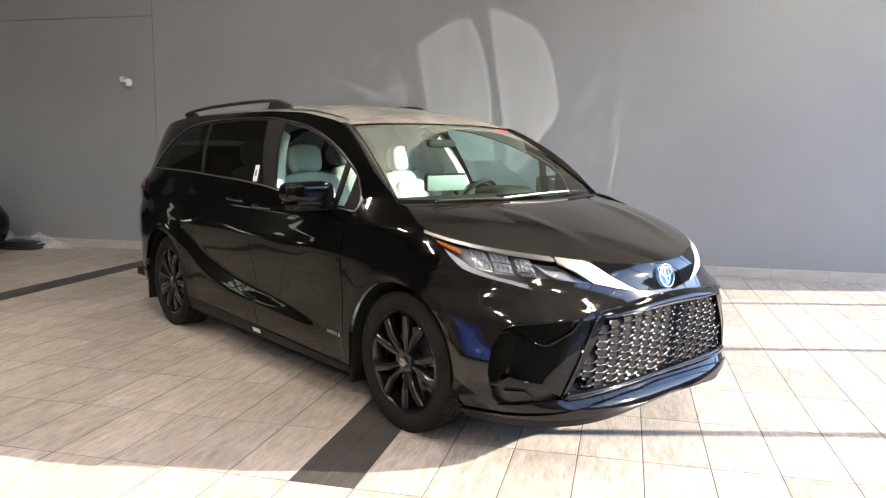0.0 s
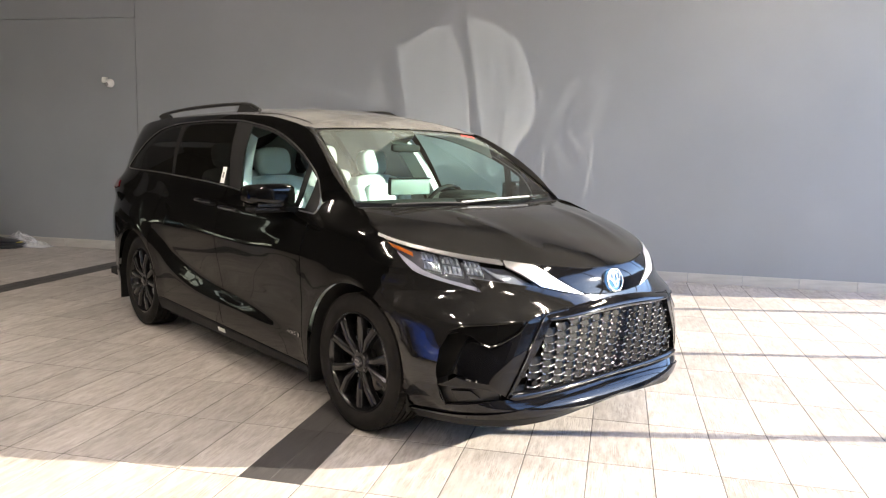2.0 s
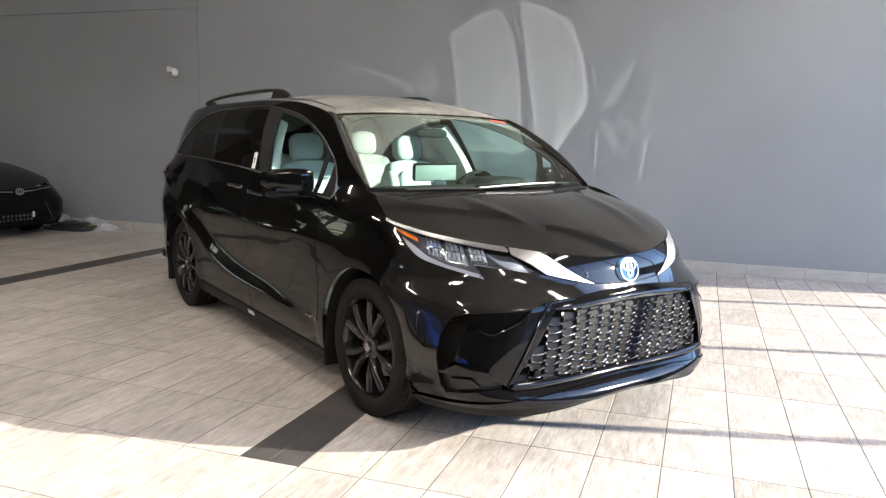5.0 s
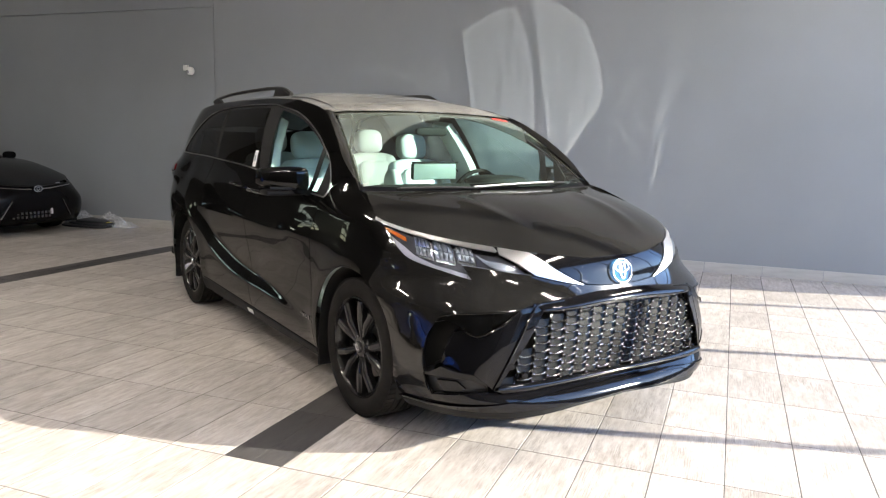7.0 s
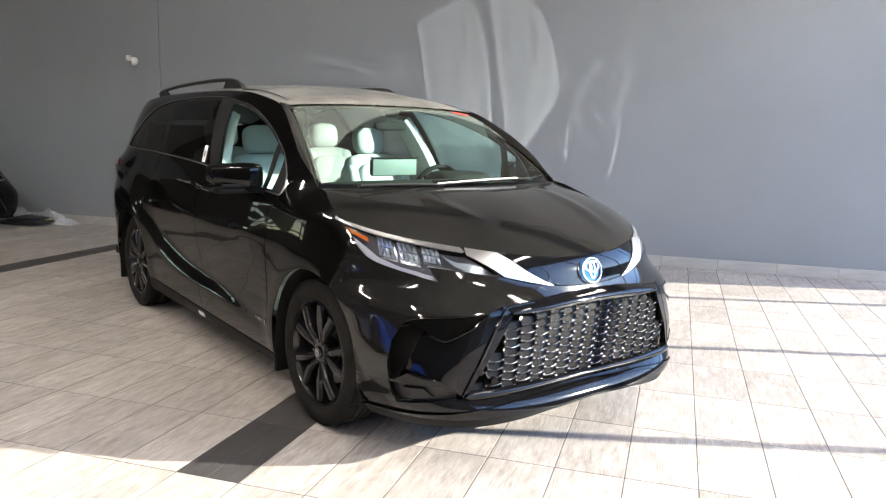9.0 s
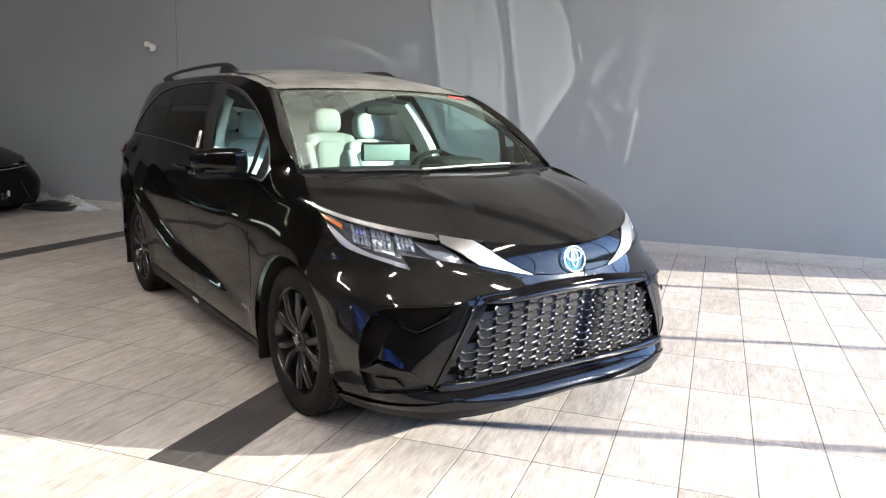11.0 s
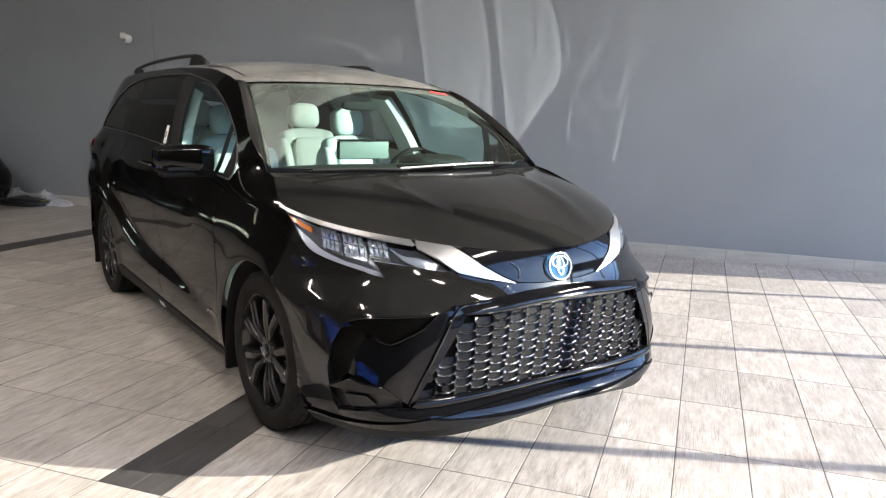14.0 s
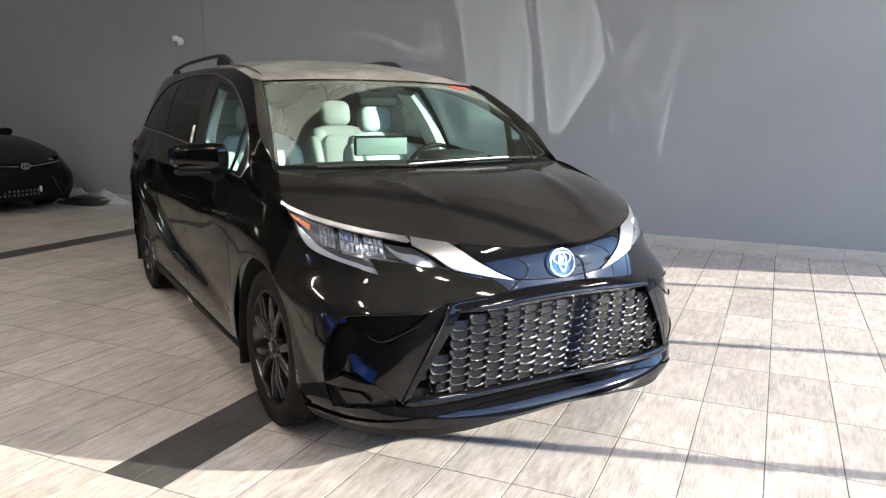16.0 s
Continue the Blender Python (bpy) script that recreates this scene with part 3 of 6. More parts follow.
# unseen bright openings, added to put highlights on the van's flank
for n in range(2):
    lo, hi = LEFT + 1.5 * n, LEFT + 1.5 * (n + 1)
    w = thing("window_" + str(n + 12), "unseen tall window added for highlights on the van's flank", "window", room, kind="structure")
    part("mullion", box(hi - 0.07, hi, FRONT - 0.07, FRONT, 0.06, 2.3, 0.004), ALU, w, smooth=False)
    part("window_sill", box(lo, hi - 0.07, FRONT - 0.08, FRONT + 0.01, 0.0, 0.06, 0.004), ALU, w, smooth=False)
    pane = part("pane", box(lo + 0.001, hi - 0.071, FRONT - 0.036, FRONT - 0.03, 0.061, 2.299), WINDOW_GLASS, w, smooth=False)
    pane.visible_shadow = False

# added windows: their bars break the mirrored streaks into lines
w = thing("window_15", "unseen small barred window added to streak the flank's reflections", "window", room, kind="structure")
for k in range(3):
    z = WZ0 + 0.16 * k
    part("glazing_bar", box(LEFT - 0.07, LEFT, WV0, WV1, z, z + 0.045 + 0.02 * (k % 2), 0.004), ALU, w, smooth=False)
pane = part("pane", box(LEFT - 0.12, LEFT - 0.11, WV0, WV1, WZ0, WZ1), WINDOW_GLASS, w, smooth=False)
pane.visible_shadow = False
w = thing("window_16", "unseen high barred window added to brighten the door crease's reflection", "window", room, kind="structure")
for k in range(3):
    v = UV0 + 0.02 + 0.255 * k
    part("glazing_bar", box(LEFT - 0.07, LEFT, v - 0.03, v + 0.03, UZ0, UZ1, 0.004), ALU, w, smooth=False)
for k in range(3):
    v = UV1 + 0.06 + 0.38 * k
    part("glazing_bar", box(LEFT - 0.07, LEFT, v - 0.03, v + 0.03, 3.22, UZ1, 0.004), ALU, w, smooth=False)
for k in range(4):
    part("transom", box(LEFT - 0.10, LEFT - 0.075, UV0, UV1, 2.28 + 0.29 * k, 2.37 + 0.29 * k, 0.004), ALU, w, smooth=False)
pane = part("pane", box(LEFT - 0.13, LEFT - 0.12, UV0, UV1, UZ0, UZ1), WARM_DIM_PANE, w, smooth=False)
pane.visible_shadow = False
pane = part("pane", box(LEFT - 0.13, LEFT - 0.12, UV1, WV1, 3.22, UZ1), WARM_DIM_PANE, w, smooth=False)
pane.visible_shadow = False

# hanging tubes in pairs, guessed from twin bars mirrored in the paint
def ceiling_light(m, half, label):
    lamp = thing("ceiling_light", label, "ceiling light", m, group="ceiling lights")
    part("housing", box(-0.13, 0.13, -half - 0.05, half + 0.05, 0.04, 0.10, 0.008), ALU, lamp, smooth=False)
    for s in (-0.8 * half, 0.8 * half):
        part("rod", box(-0.006, 0.006, s - 0.006, s + 0.006, 0.10, HIGH - 4.6), ALU, lamp, smooth=False)
    for s in (-0.08, 0.08):
        part("tube", add_tube(bmesh.new(), [(s, -half, 0.0), (s, half, 0.0)], 0.02, 10), TUBE, lamp)


# most of these are added only to brighten the wall and floor
for u, v in ((-2.28, -0.15), (2.77, -0.15), (2.77, -3.74), (-2.28, -3.74), (-7.33, -0.15), (-2.28, 3.44), (2.77, 3.44), (2.77, 7.03), (-7.33, 3.44)):
    ceiling_light(room @ pose(u, v, 4.6), 0.6, "unseen twin-tube fluorescent light hung from the ceiling")


# ---- the minivan: x ahead from the front axle, y to its left, z up ----
VAN_AT = (0.5105, 4.361, 0.0)
VAN_TURN = -48.7
van = thing("minivan", "glossy black minivan, dusty, parked on the showroom floor", "minivan", pose(*VAN_AT, 0, 0, VAN_TURN))

XA, ARC, REAR = -0.10, 1.45, -4.20
NOSE_X = [(0.18, 0.955), (0.21, 0.963), (0.232, 0.967), (0.255, 0.964), (0.278, 0.956), (0.298, 0.942), (0.315, 0.924), (0.345, 0.902), (0.40, 0.905), (0.50, 0.92), (0.66, 0.937), (0.70, 0.940), (0.735, 0.934), (0.757, 0.921), (0.80, 0.906), (0.86, 0.888), (0.92, 0.85), (1.0, 0.74), (1.10, 0.55), (1.3, 0.3)]
NOSE_N = [(0.18, 3.3), (0.24, 3.5), (0.34, 4.4), (0.46, 4.2), (0.62, 3.5), (0.70, 3.1), (0.76, 2.65), (0.80, 2.42), (0.85, 2.35), (0.95, 2.35), (1.2, 2.4)]
WIDTH = [(0.17, 0.90), (0.21, 0.935), (0.27, 0.958), (0.36, 0.976), (0.46, 0.983), (0.60, 0.984), (0.75, 0.990), (0.86, 0.990), (0.92, 0.981), (1.0, 0.960), (1.07, 0.942), (1.13, 0.915), (1.20, 0.886), (1.32, 0.850), (1.45, 0.800), (1.56, 0.745), (1.64, 0.695), (1.70, 0.640), (1.74, 0.59)]
CANT = [(-4.18, 1.46), (-3.95, 1.585), (-3.6, 1.668), (-3.0, 1.702), (-2.2, 1.708), (-1.5, 1.686), (-1.15, 1.648), (-0.86, 1.597), (-0.60, 1.475), (-0.36, 1.312), (-0.19, 1.178)]
CREASE = [(-2.95, 0.94), (-2.65, 0.80), (-2.34, 0.667), (-1.77, 0.540), (-1.15, 0.483), (-0.68, 0.430), (-0.45, 0.40)]


def nose_theta_at(x, z):
    a, n = curve_at(NOSE_X, z) - XA, curve_at(NOSE_N, z)
    lo, hi = 0.0, math.pi / 2
    for _ in range(30):
        t = (lo + hi) / 2
        c, s = math.cos(t), math.sin(t)
        if XA + a * c / (c ** n + s ** n) ** (1 / n) > x:
            lo = t
        else:
            hi = t
    return (lo + hi) / 2


def q_at(x, z):
    """The body's long coordinate where the outline at height z reaches x."""
    return x if x <= XA else XA + ARC * (1 - nose_theta_at(x, z) / (math.pi / 2))


def q_of(x, y, z):
    """The same, for a point beside or on the outline."""
    if x <= XA:
        return x
    t = math.atan2(abs(y) / curve_at(WIDTH, z), (x - XA) / (curve_at(NOSE_X, z) - XA))
    return XA + ARC * (1 - t / (math.pi / 2))


def hump(x, at, wide):
    return math.exp(-((x - at) / wide) ** 2)


def side_width(x, z):
    w = curve_at(WIDTH, z)
    low = 1 / (1 + math.exp((z - 1.12) / 0.05))
    # shoulder kick over the rear wheel, hollow doors with a rising crease
    w += low * 0.022 * hump(x, -3.05, 0.6) * hump(z, 0.82, 0.24)
    # a soft swell behind the front wheel
    w += 0.014 * hump(x, -0.74, 0.22) * hump(z, 0.92, 0.10)
    # the doors lean in down to a crease, then step out again below it
    if -3.0 < x < -0.45:
        t = z - curve_at(CREASE, x)
        deep = 0.040 * min(1.0, max(0.0, (-x - 0.52) / 0.9)) ** 0.8 * min(1.0, (x + 3.0) / 0.5)
        step = 0.065 + 0.05 * hump(x, -2.2, 0.6)
        if 0 <= t < 0.36:
            w -= deep * (1 - t / 0.36)
        elif -step < t < 0:
            w -= deep * (1 + t / step)
    # the wings roll over towards the hood
    if z > 1.05 and x > -0.7:
        w -= (z - 1.05) * 0.62 * max(0.0, min(1.0, (1.36 - z) / 0.18)) / (1 + math.exp(-(x + 0.24) / 0.08))
    # flares round both wheels
    for at in (0.0, -3.06):
        r = math.hypot(x - at, z - 0.365)
        w += 0.010 * hump(r, 0.44, 0.07) * low
    # the tail curves in, the upper body tapers
    w -= 0.030 * max(0.0, (-x - 2.2) / 2.0) ** 2 * (1 if z > 1.1 else 0.3)
    if x < -3.2:
        u = min(1.0, (-3.2 - x) / (-3.2 - REAR + 0.02))
        w *= (1 - u ** 3.1) ** 0.38
        # the shoulder over the tail lamp
        w += 0.055 * hump(z, 1.14, 0.085) * min(1.0, (-3.2 - x) / 0.5) * (1 - u ** 4)
    return w


def body(q, z):
    """The right flank and the nose as one surface."""
    if q <= XA:
        return (q, -side_width(q, z), z)
    t = (1 - (q - XA) / ARC) * math.pi / 2
    t = max(-0.3, t)
    a, n = curve_at(NOSE_X, z) - XA, curve_at(NOSE_N, z)
    c, s = math.cos(t), math.sin(t)
    r = 1 / (abs(c) ** n + abs(s) ** n) ** (1 / n)
    blend = side_width(XA, z)
    flare = 0.0
    x = XA + a * r * c
    if x < 0.62:
        d = math.hypot(x, z - 0.365)
        flare = 0.010 * hump(d, 0.44, 0.07) - 0.010 * hump(math.hypot(XA, z - 0.365), 0.44, 0.07)
    return (x, -(blend * r * s + flare), z)


def qz(points):
    """Outline points given as (x, z) on the flank, or (x, y, z) round the nose."""
    return [(q_at(p[0], p[1]), p[1]) if len(p) == 2 else (q_of(*p), p[2]) for p in points]


def arch(cx, r, z0, forward=True, n=28, flat=1.0):
    out = []
    for k in range(n + 1):
        a = math.pi * k / n
        x, z = cx - r * math.cos(a), 0.365 + r * math.sin(a) * flat
        out.append((x, max(z, z0)))
    return out if forward else out[::-1]


def on_both(name, outline, mat, parent=van, surface=body, step=(0.05, 0.04), lip=0.012, lift=0.0, label=""):
    made = []
    for m in (False, True):
        made.append(part(name, panel(outline, surface, step, lip, lift, m), mat, parent, label))
    return made


SILL, G = 0.215, 0.003
# where panels meet
SEAM_F = [(-0.475, SILL), (-0.485, 0.37), (-0.49, 0.62), (-0.497, 0.80), (-0.50, 0.95), (-0.49, 1.05), (-0.47, 1.10)]
SEAM_B = [(-1.52, SILL), (-1.56, 0.5), (-1.60, 0.9), (-1.60, 1.16), (-1.66, 1.40), (-1.72, 1.69)]
SEAM_S = [(-2.62, SILL), (-2.62, 0.42), (-2.66, 0.56), (-2.74, 0.72), (-2.70, 0.92), (-2.62, 1.10), (-2.60, 1.26), (-2.68, 1.4), (-2.78, 1.70)]


def shifted(points, dx):
    return [(p[0] + dx, *p[1:]) for p in points]


def dense(points, per=5):
    return [tuple(p) for p in flow(points, per)]


BELT = [(-3.56, 1.272), (-3.45, 1.268), (-2.8, 1.257), (-2.56, 1.248), (-1.9, 1.222), (-1.58, 1.203), (-1.4, 1.186), (-1.14, 1.156), (-0.74, 1.123), (-0.47, 1.108)]
WIN_TOP = [(-3.58, 1.30), (-3.45, 1.41), (-3.30, 1.525), (-3.12, 1.605), (-2.75, 1.648), (-2.2, 1.660), (-1.85, 1.655), (-1.5, 1.622), (-1.3, 1.595), (-1.12, 1.556), (-0.80, 1.452), (-0.66, 1.385), (-0.53, 1.308), (-0.455, 1.20)]


def belt(x):
    return curve_at(BELT, x)


def win_top(x):
    return curve_at(WIN_TOP, x)


def cant(x):
    return curve_at(CANT, x)


def line_under(f, x0, x1, n, off=0.0):
    return [(x0 + (x1 - x0) * k / n, f(x0 + (x1 - x0) * k / n) + off) for k in range(n + 1)]


# flank panels
front_fender = qz(shifted(dense(SEAM_F), G)) + [(-0.44, 1.125), (-0.425, 1.165), (-0.38, 1.19), (-0.30, 1.195), (-0.185, 1.172), (-0.06, 1.150)]
front_fender += qz([(0.02, 1.110), (0.137, -0.914, 1.062), (0.205, -0.908, 1.020), (0.262, -0.900, 0.985), (0.24, -0.93, 0.86), (0.187, 0.747)])
front_fender += qz([p for p in arch(0.0, 0.425, SILL, False) if p[0] < 0.17])
on_both("front_fender", front_fender, PAINT, lip=0.004)

front_door = shifted(dense(SEAM_F), -G)[:-2] + [(-0.478, belt(-0.478))] + line_under(belt, -0.50, -1.59, 12) + [(x, z) for x, z in shifted(dense(SEAM_B), G)[::-1] if z < belt(-1.6) - 0.01]
on_both("front_door", front_door, PAINT, step=(0.05, 0.02))
slide = [(x, z) for x, z in shifted(dense(SEAM_B), -G) if z < belt(-1.6) - 0.01] + line_under(belt, -1.61, -2.595, 12) + [(x, z) for x, z in shifted(dense(SEAM_S), G)[::-1] if z < belt(-2.6) - 0.01]
on_both("sliding_door", slide, PAINT, step=(0.05, 0.02))
quarter = [(x, z) for x, z in shifted(dense(SEAM_S), -G) if z < belt(-2.6) - 0.01] + line_under(belt, -2.61, -3.55, 8) + [(-3.60, 1.30), (-3.75, 1.27), (-4.19, 1.22), (-4.2, 0.9), (-4.2, 0.33), (-3.49, 0.28)]
quarter += arch(-3.06, 0.425, 0.24)
on_both("quarter_panel", quarter, PAINT, step=(0.04, 0.025), lip=0.004)

# pillars and cantrail above the windows
upper = [(-0.185, 1.172), (-0.30, 1.195), (-0.38, 1.19), (-0.425, 1.175)] + line_under(win_top, -0.458, -3.575, 48) + [(-3.60, 1.302), (-3.75, 1.27), (-4.19, 1.22), (-4.195, 1.45)] + line_under(cant, -4.18, -0.19, 44)
on_both("cantrail", upper, PAINT, step=(0.06, 0.03))

# side windows, sunk a little, with dark pillars between
strips = [line_under(win_top, -3.57, -0.46, 40) + line_under(win_top, -0.46, -3.57, 40, -0.017), line_under(belt, -0.47, -3.55, 30) + line_under(belt, -3.55, -0.47, 30, 0.015)]
for (a, b), (c, d) in (((-0.655, -0.715), (-0.620, -0.680)), ((-1.415, -1.60), (-1.575, -1.845)), ((-2.525, -2.60), (-2.70, -2.79))):
    strips.append([(a, belt(a)), (b, belt(b)), (d, win_top(d)), (c, win_top(c))])
strips.append([(-0.462, belt(-0.47)), (-0.592, belt(-0.592)), (-0.542, win_top(-0.542)), (-0.462, win_top(-0.462))])
strips.append([(-3.44, belt(-3.44)), (-3.56, 1.272), (-3.58, 1.30), (-3.48, win_top(-3.48)), (-3.46, 1.33)])
for strip in strips:
    on_both("window_surround", strip, MATTE, lip=0.0, lift=-0.008, label="black window surround")


VENT_PANE = [(-0.585, belt(-0.585) + 0.012), (-0.665, belt(-0.66) + 0.012), (-0.632, win_top(-0.632) - 0.015), (-0.56, win_top(-0.56) - 0.014), (-0.535, win_top(-0.535) - 0.016)]
FRONT_PANE = line_under(belt, -0.705, -1.425, 10, 0.012) + line_under(win_top, -1.585, -0.672, 14, -0.014)
REAR_PANE = line_under(belt, -1.59, -2.535, 8, 0.012) + line_under(win_top, -2.71, -1.835, 10, -0.014)
QUARTER_PANE = line_under(belt, -2.59, -3.46, 10, 0.014) + line_under(win_top, -3.50, -2.78, 16, -0.016)
for outline, mat, label in ((VENT_PANE, SIDE_GLASS, "clear green-tinted glass"), (FRONT_PANE, SIDE_GLASS, "clear green-tinted glass"), (REAR_PANE, PRIVACY_GLASS, "dark privacy glass"), (QUARTER_PANE, PRIVACY_GLASS, "dark privacy glass")):
    if outline is REAR_PANE:  # the far pane is made paler than its twin to light the seats
        part("side_window", panel(outline, body, (0.05, 0.04), 0.0, -0.006), mat, van, label)
        part("side_window", panel(outline, body, (0.05, 0.04), 0.0, -0.006, True), HALF_TINT_GLASS, van, "grey glass made paler to let sun on to the seats")
    else:
        on_both("side_window", outline, mat, lip=0.0, lift=-0.006, label=label)

# bright line round the side windows
def rail_line(points, radius, mat, name, lift=0.002, surface=body, parent=van, label=""):
    for m in (1, -1):
        bm = add_tube(bmesh.new(), [(p[0], p[1] * m, p[2]) for p in (surface(*q) for q in points)], radius, 6)
        part(name, bm, mat, parent, label)


rail_line(line_under(win_top, -3.575, -0.462, 60, 0.004) + [(-0.445, 1.165), (-0.445, 1.135), (-0.46, 1.112)] + line_under(belt, -0.485, -3.55, 44, 0.002) + [(-3.585, 1.285), (-3.578, 1.304)], 0.0045, TRIM_LINE, "window_trim", label="thin satin chrome strip round the side windows")


# hood
HOOD_EDGE = [body(q_of(*p), p[2]) for p in ((-0.155, -0.84, 1.158), (-0.05, -0.86, 1.125), (0.10, -0.900, 1.070), (0.301, -0.866, 1.028), (0.507, -0.746, 0.992), (0.660, -0.597, 0.965), (0.765, -0.442, 0.940), (0.844, -0.209, 0.914), (0.87, 0.0, 0.910))]
HOOD_LINE = flow(HOOD_EDGE, 10)


def hood_edge(v):
    """v 0 at the right rear corner, 1 at the middle of the nose, 2 at the left."""
    m = v > 1
    u = (2 - v if m else v) * (len(HOOD_LINE) - 1)
    i = min(int(u), len(HOOD_LINE) - 2)
    p = HOOD_LINE[i].lerp(HOOD_LINE[i + 1], u - i)
    return Vector((p.x, -p.y if m else p.y, p.z))


def cowl(v):
    y = -0.835 * math.cos(math.pi * v / 2)
    k = (y / 0.835) ** 2
    return Vector((0.02 - 0.175 * k, y, 1.168 - 0.010 * k))


def hood(v, w):
    """v across, w from the windshield to the nose."""
    a, b = cowl(v), hood_edge(v)
    mid = 1 - abs(v - 1)
    span_len = (b - a).length
    c = a.lerp(b, 0.62) + Vector((0, 0, 0.118 * mid ** 0.42 * min(1, span_len)))
    p = a * (1 - w) ** 2 + c * 2 * w * (1 - w) + b * w * w
    rib = hump(abs(p.y), 0.46 - 0.12 * w, 0.05) * 0.010 * math.sin(math.pi * min(1, w * 1.05))
    return p + Vector((0, 0, rib))


hood_bm = sheet(lambda a, b: hood(a * 2, b), 90, 26)
rim = [e for e in hood_bm.edges if e.is_boundary]
got = bmesh.ops.extrude_edge_only(hood_bm, edges=rim)
for v in got["geom"]:
    if isinstance(v, bmesh.types.BMVert):
        v.co += Vector((-0.006, 0, -0.018))
bmesh.ops.recalc_face_normals(hood_bm, faces=hood_bm.faces)
part("hood", hood_bm, PAINT_TOP, van, "dusty black hood")

# cowl panel and windshield
def ws_low(v):
    y = -0.842 * math.cos(math.pi * v / 2)
    k = (y / 0.842) ** 2
    return Vector((-0.055 - 0.135 * k, y, 1.160 + 0.012 * k))


def ws_top(v):
    y = -0.672 * math.cos(math.pi * v / 2)
    k = (y / 0.672) ** 2
    return Vector((-0.795 - 0.065 * k, y, 1.618 - 0.021 * k))


def windshield(v, w):
    p = ws_low(v).lerp(ws_top(v), w)
    return p + Vector((0.45, 0, 0.7)) * 0.045 * 4 * w * (1 - w) * 0.55


part("cowl_panel", sheet(lambda a, b: (cowl(2 * a) + Vector((0, 0, -0.012))).lerp(ws_low(2 * a) + Vector((-0.02, 0, -0.004)), b), 40, 4), MATTE, van, "black plastic cowl below the windshield")


def ws_flat(y, w):
    """The windshield over y in -1 to 1 and height 0 to 1."""
    return windshield(math.acos(max(-1, min(1, -y))) / (math.pi / 2), w)


ring_bm = sheet(lambda a, b: windshield(2 * a, b) + Vector((-0.006, 0, -0.008)), 60, 24)
bmesh.ops.delete(ring_bm, geom=[f for f in ring_bm.faces if abs(f.calc_center_median().y) < 0.968 * (0.842 - 0.17 * (f.calc_center_median().z - 1.16) / 0.49) and 1.185 < f.calc_center_median().z < 1.592 - 0.02 * (f.calc_center_median().y / 0.67) ** 2], context="FACES")
for f in ring_bm.faces:
    f.material_index = 1 if f.calc_center_median().z > 1.20 else 0
part("windshield_frit", ring_bm, [PIANO, PAINT_FRIT], van, "black border of the windshield, dusty above")

# the wiped fan stays clearer than the dusty corners
WIPED = [(-0.95, 0.05), (-0.90, 0.12), (-0.78, 0.42), (-0.58, 0.63), (-0.29, 0.80), (0.14, 0.90), (0.60, 0.89), (0.95, 0.72)]
fan = [(-0.93 + 0.02 * k, 0.03) for k in range(94)]
wiped_top = [(0.93 - 0.02 * k, curve_at(WIPED, 0.93 - 0.02 * k)) for k in range(94)]
glass = part("windshield", panel(fan + wiped_top, ws_flat, (0.06, 0.06)), WINDSHIELD_GLASS, van, "windshield glass with a wiper-cleaned fan")
dusty = part("windshield", panel(wiped_top[::-1] + [(0.985, 0.5), (0.985, 0.92), (0.93, 0.962), (-0.93, 0.962), (-0.985, 0.92), (-0.985, 0.04)], ws_flat, (0.06, 0.05)), DUSTY_GLASS, van, "dust-coated upper corners of the windshield")

# the front pillars close the gap between the side windows and the windshield
def pillar(side):
    def at(a, b):
        x = -0.19 - a * 0.70
        z = cant(x)
        p = Vector((x, -side_width(x, z), z))
        k = min(1.0, max(0.0, (z - 1.172) / 0.425))
        e = windshield(0, k)
        q = p.lerp(e, b) + Vector((0.35, -0.25, 0.4)) * 0.012 * math.sin(math.pi * b)
        return Vector((q.x, q.y * side, q.z))
    return at


for side in (1, -1):
    part("front_pillar", sheet(pillar(side), 40, 6, flip=side < 0), PAINT_PILLAR, van, "dusty black windshield pillar")

# roof
def roof(a, b):
    """a from the windshield back, b across."""
    x = -0.86 - a * 3.28
    edge, y = -side_width(x, cant(x)), 0.0
    y = edge * (1 - 2 * b)
    k = abs(1 - 2 * b)
    lift = curve_at([(-4.2, 0.03), (-3.6, 0.050), (-2.2, 0.066), (-1.5, 0.066), (-1.15, 0.064), (-0.98, 0.054), (-0.86, 0.024)], x)
    z = cant(x) + lift * (1 - k ** 2.6)
    tuck = max(0.0, 1 - a * 58)
    return (x + 0.06 * (1 - k * k) * max(0.0, 1 - a * 6) + 0.012 * tuck, y, z - 0.007 * tuck)


part("roof", sheet(roof, 60, 40, flip=True), PAINT_ROOF, van, "dusty black roof, paled for the wall's sheen")
for m in (1, -1):
    ditch = [(x, 0.905 * m * side_width(x, cant(x)), roof((-0.86 - x) / 3.28, 0.0475)[2] + 0.001) for x in [-0.90 - 0.075 * k for k in range(12)]]
    part("roof_ditch", add_tube(bmesh.new(), ditch, 0.0042, 6), MATTE, van, "black rubber strip in the roof seam")
part("tailgate", sheet(lambda a, b: (-4.10 + 0.12 * max(0.0, a - 0.75), (0.66 - 0.10 * a) * (2 * b - 1), 0.32 + a * 1.14), 16, 10), PAINT, van)

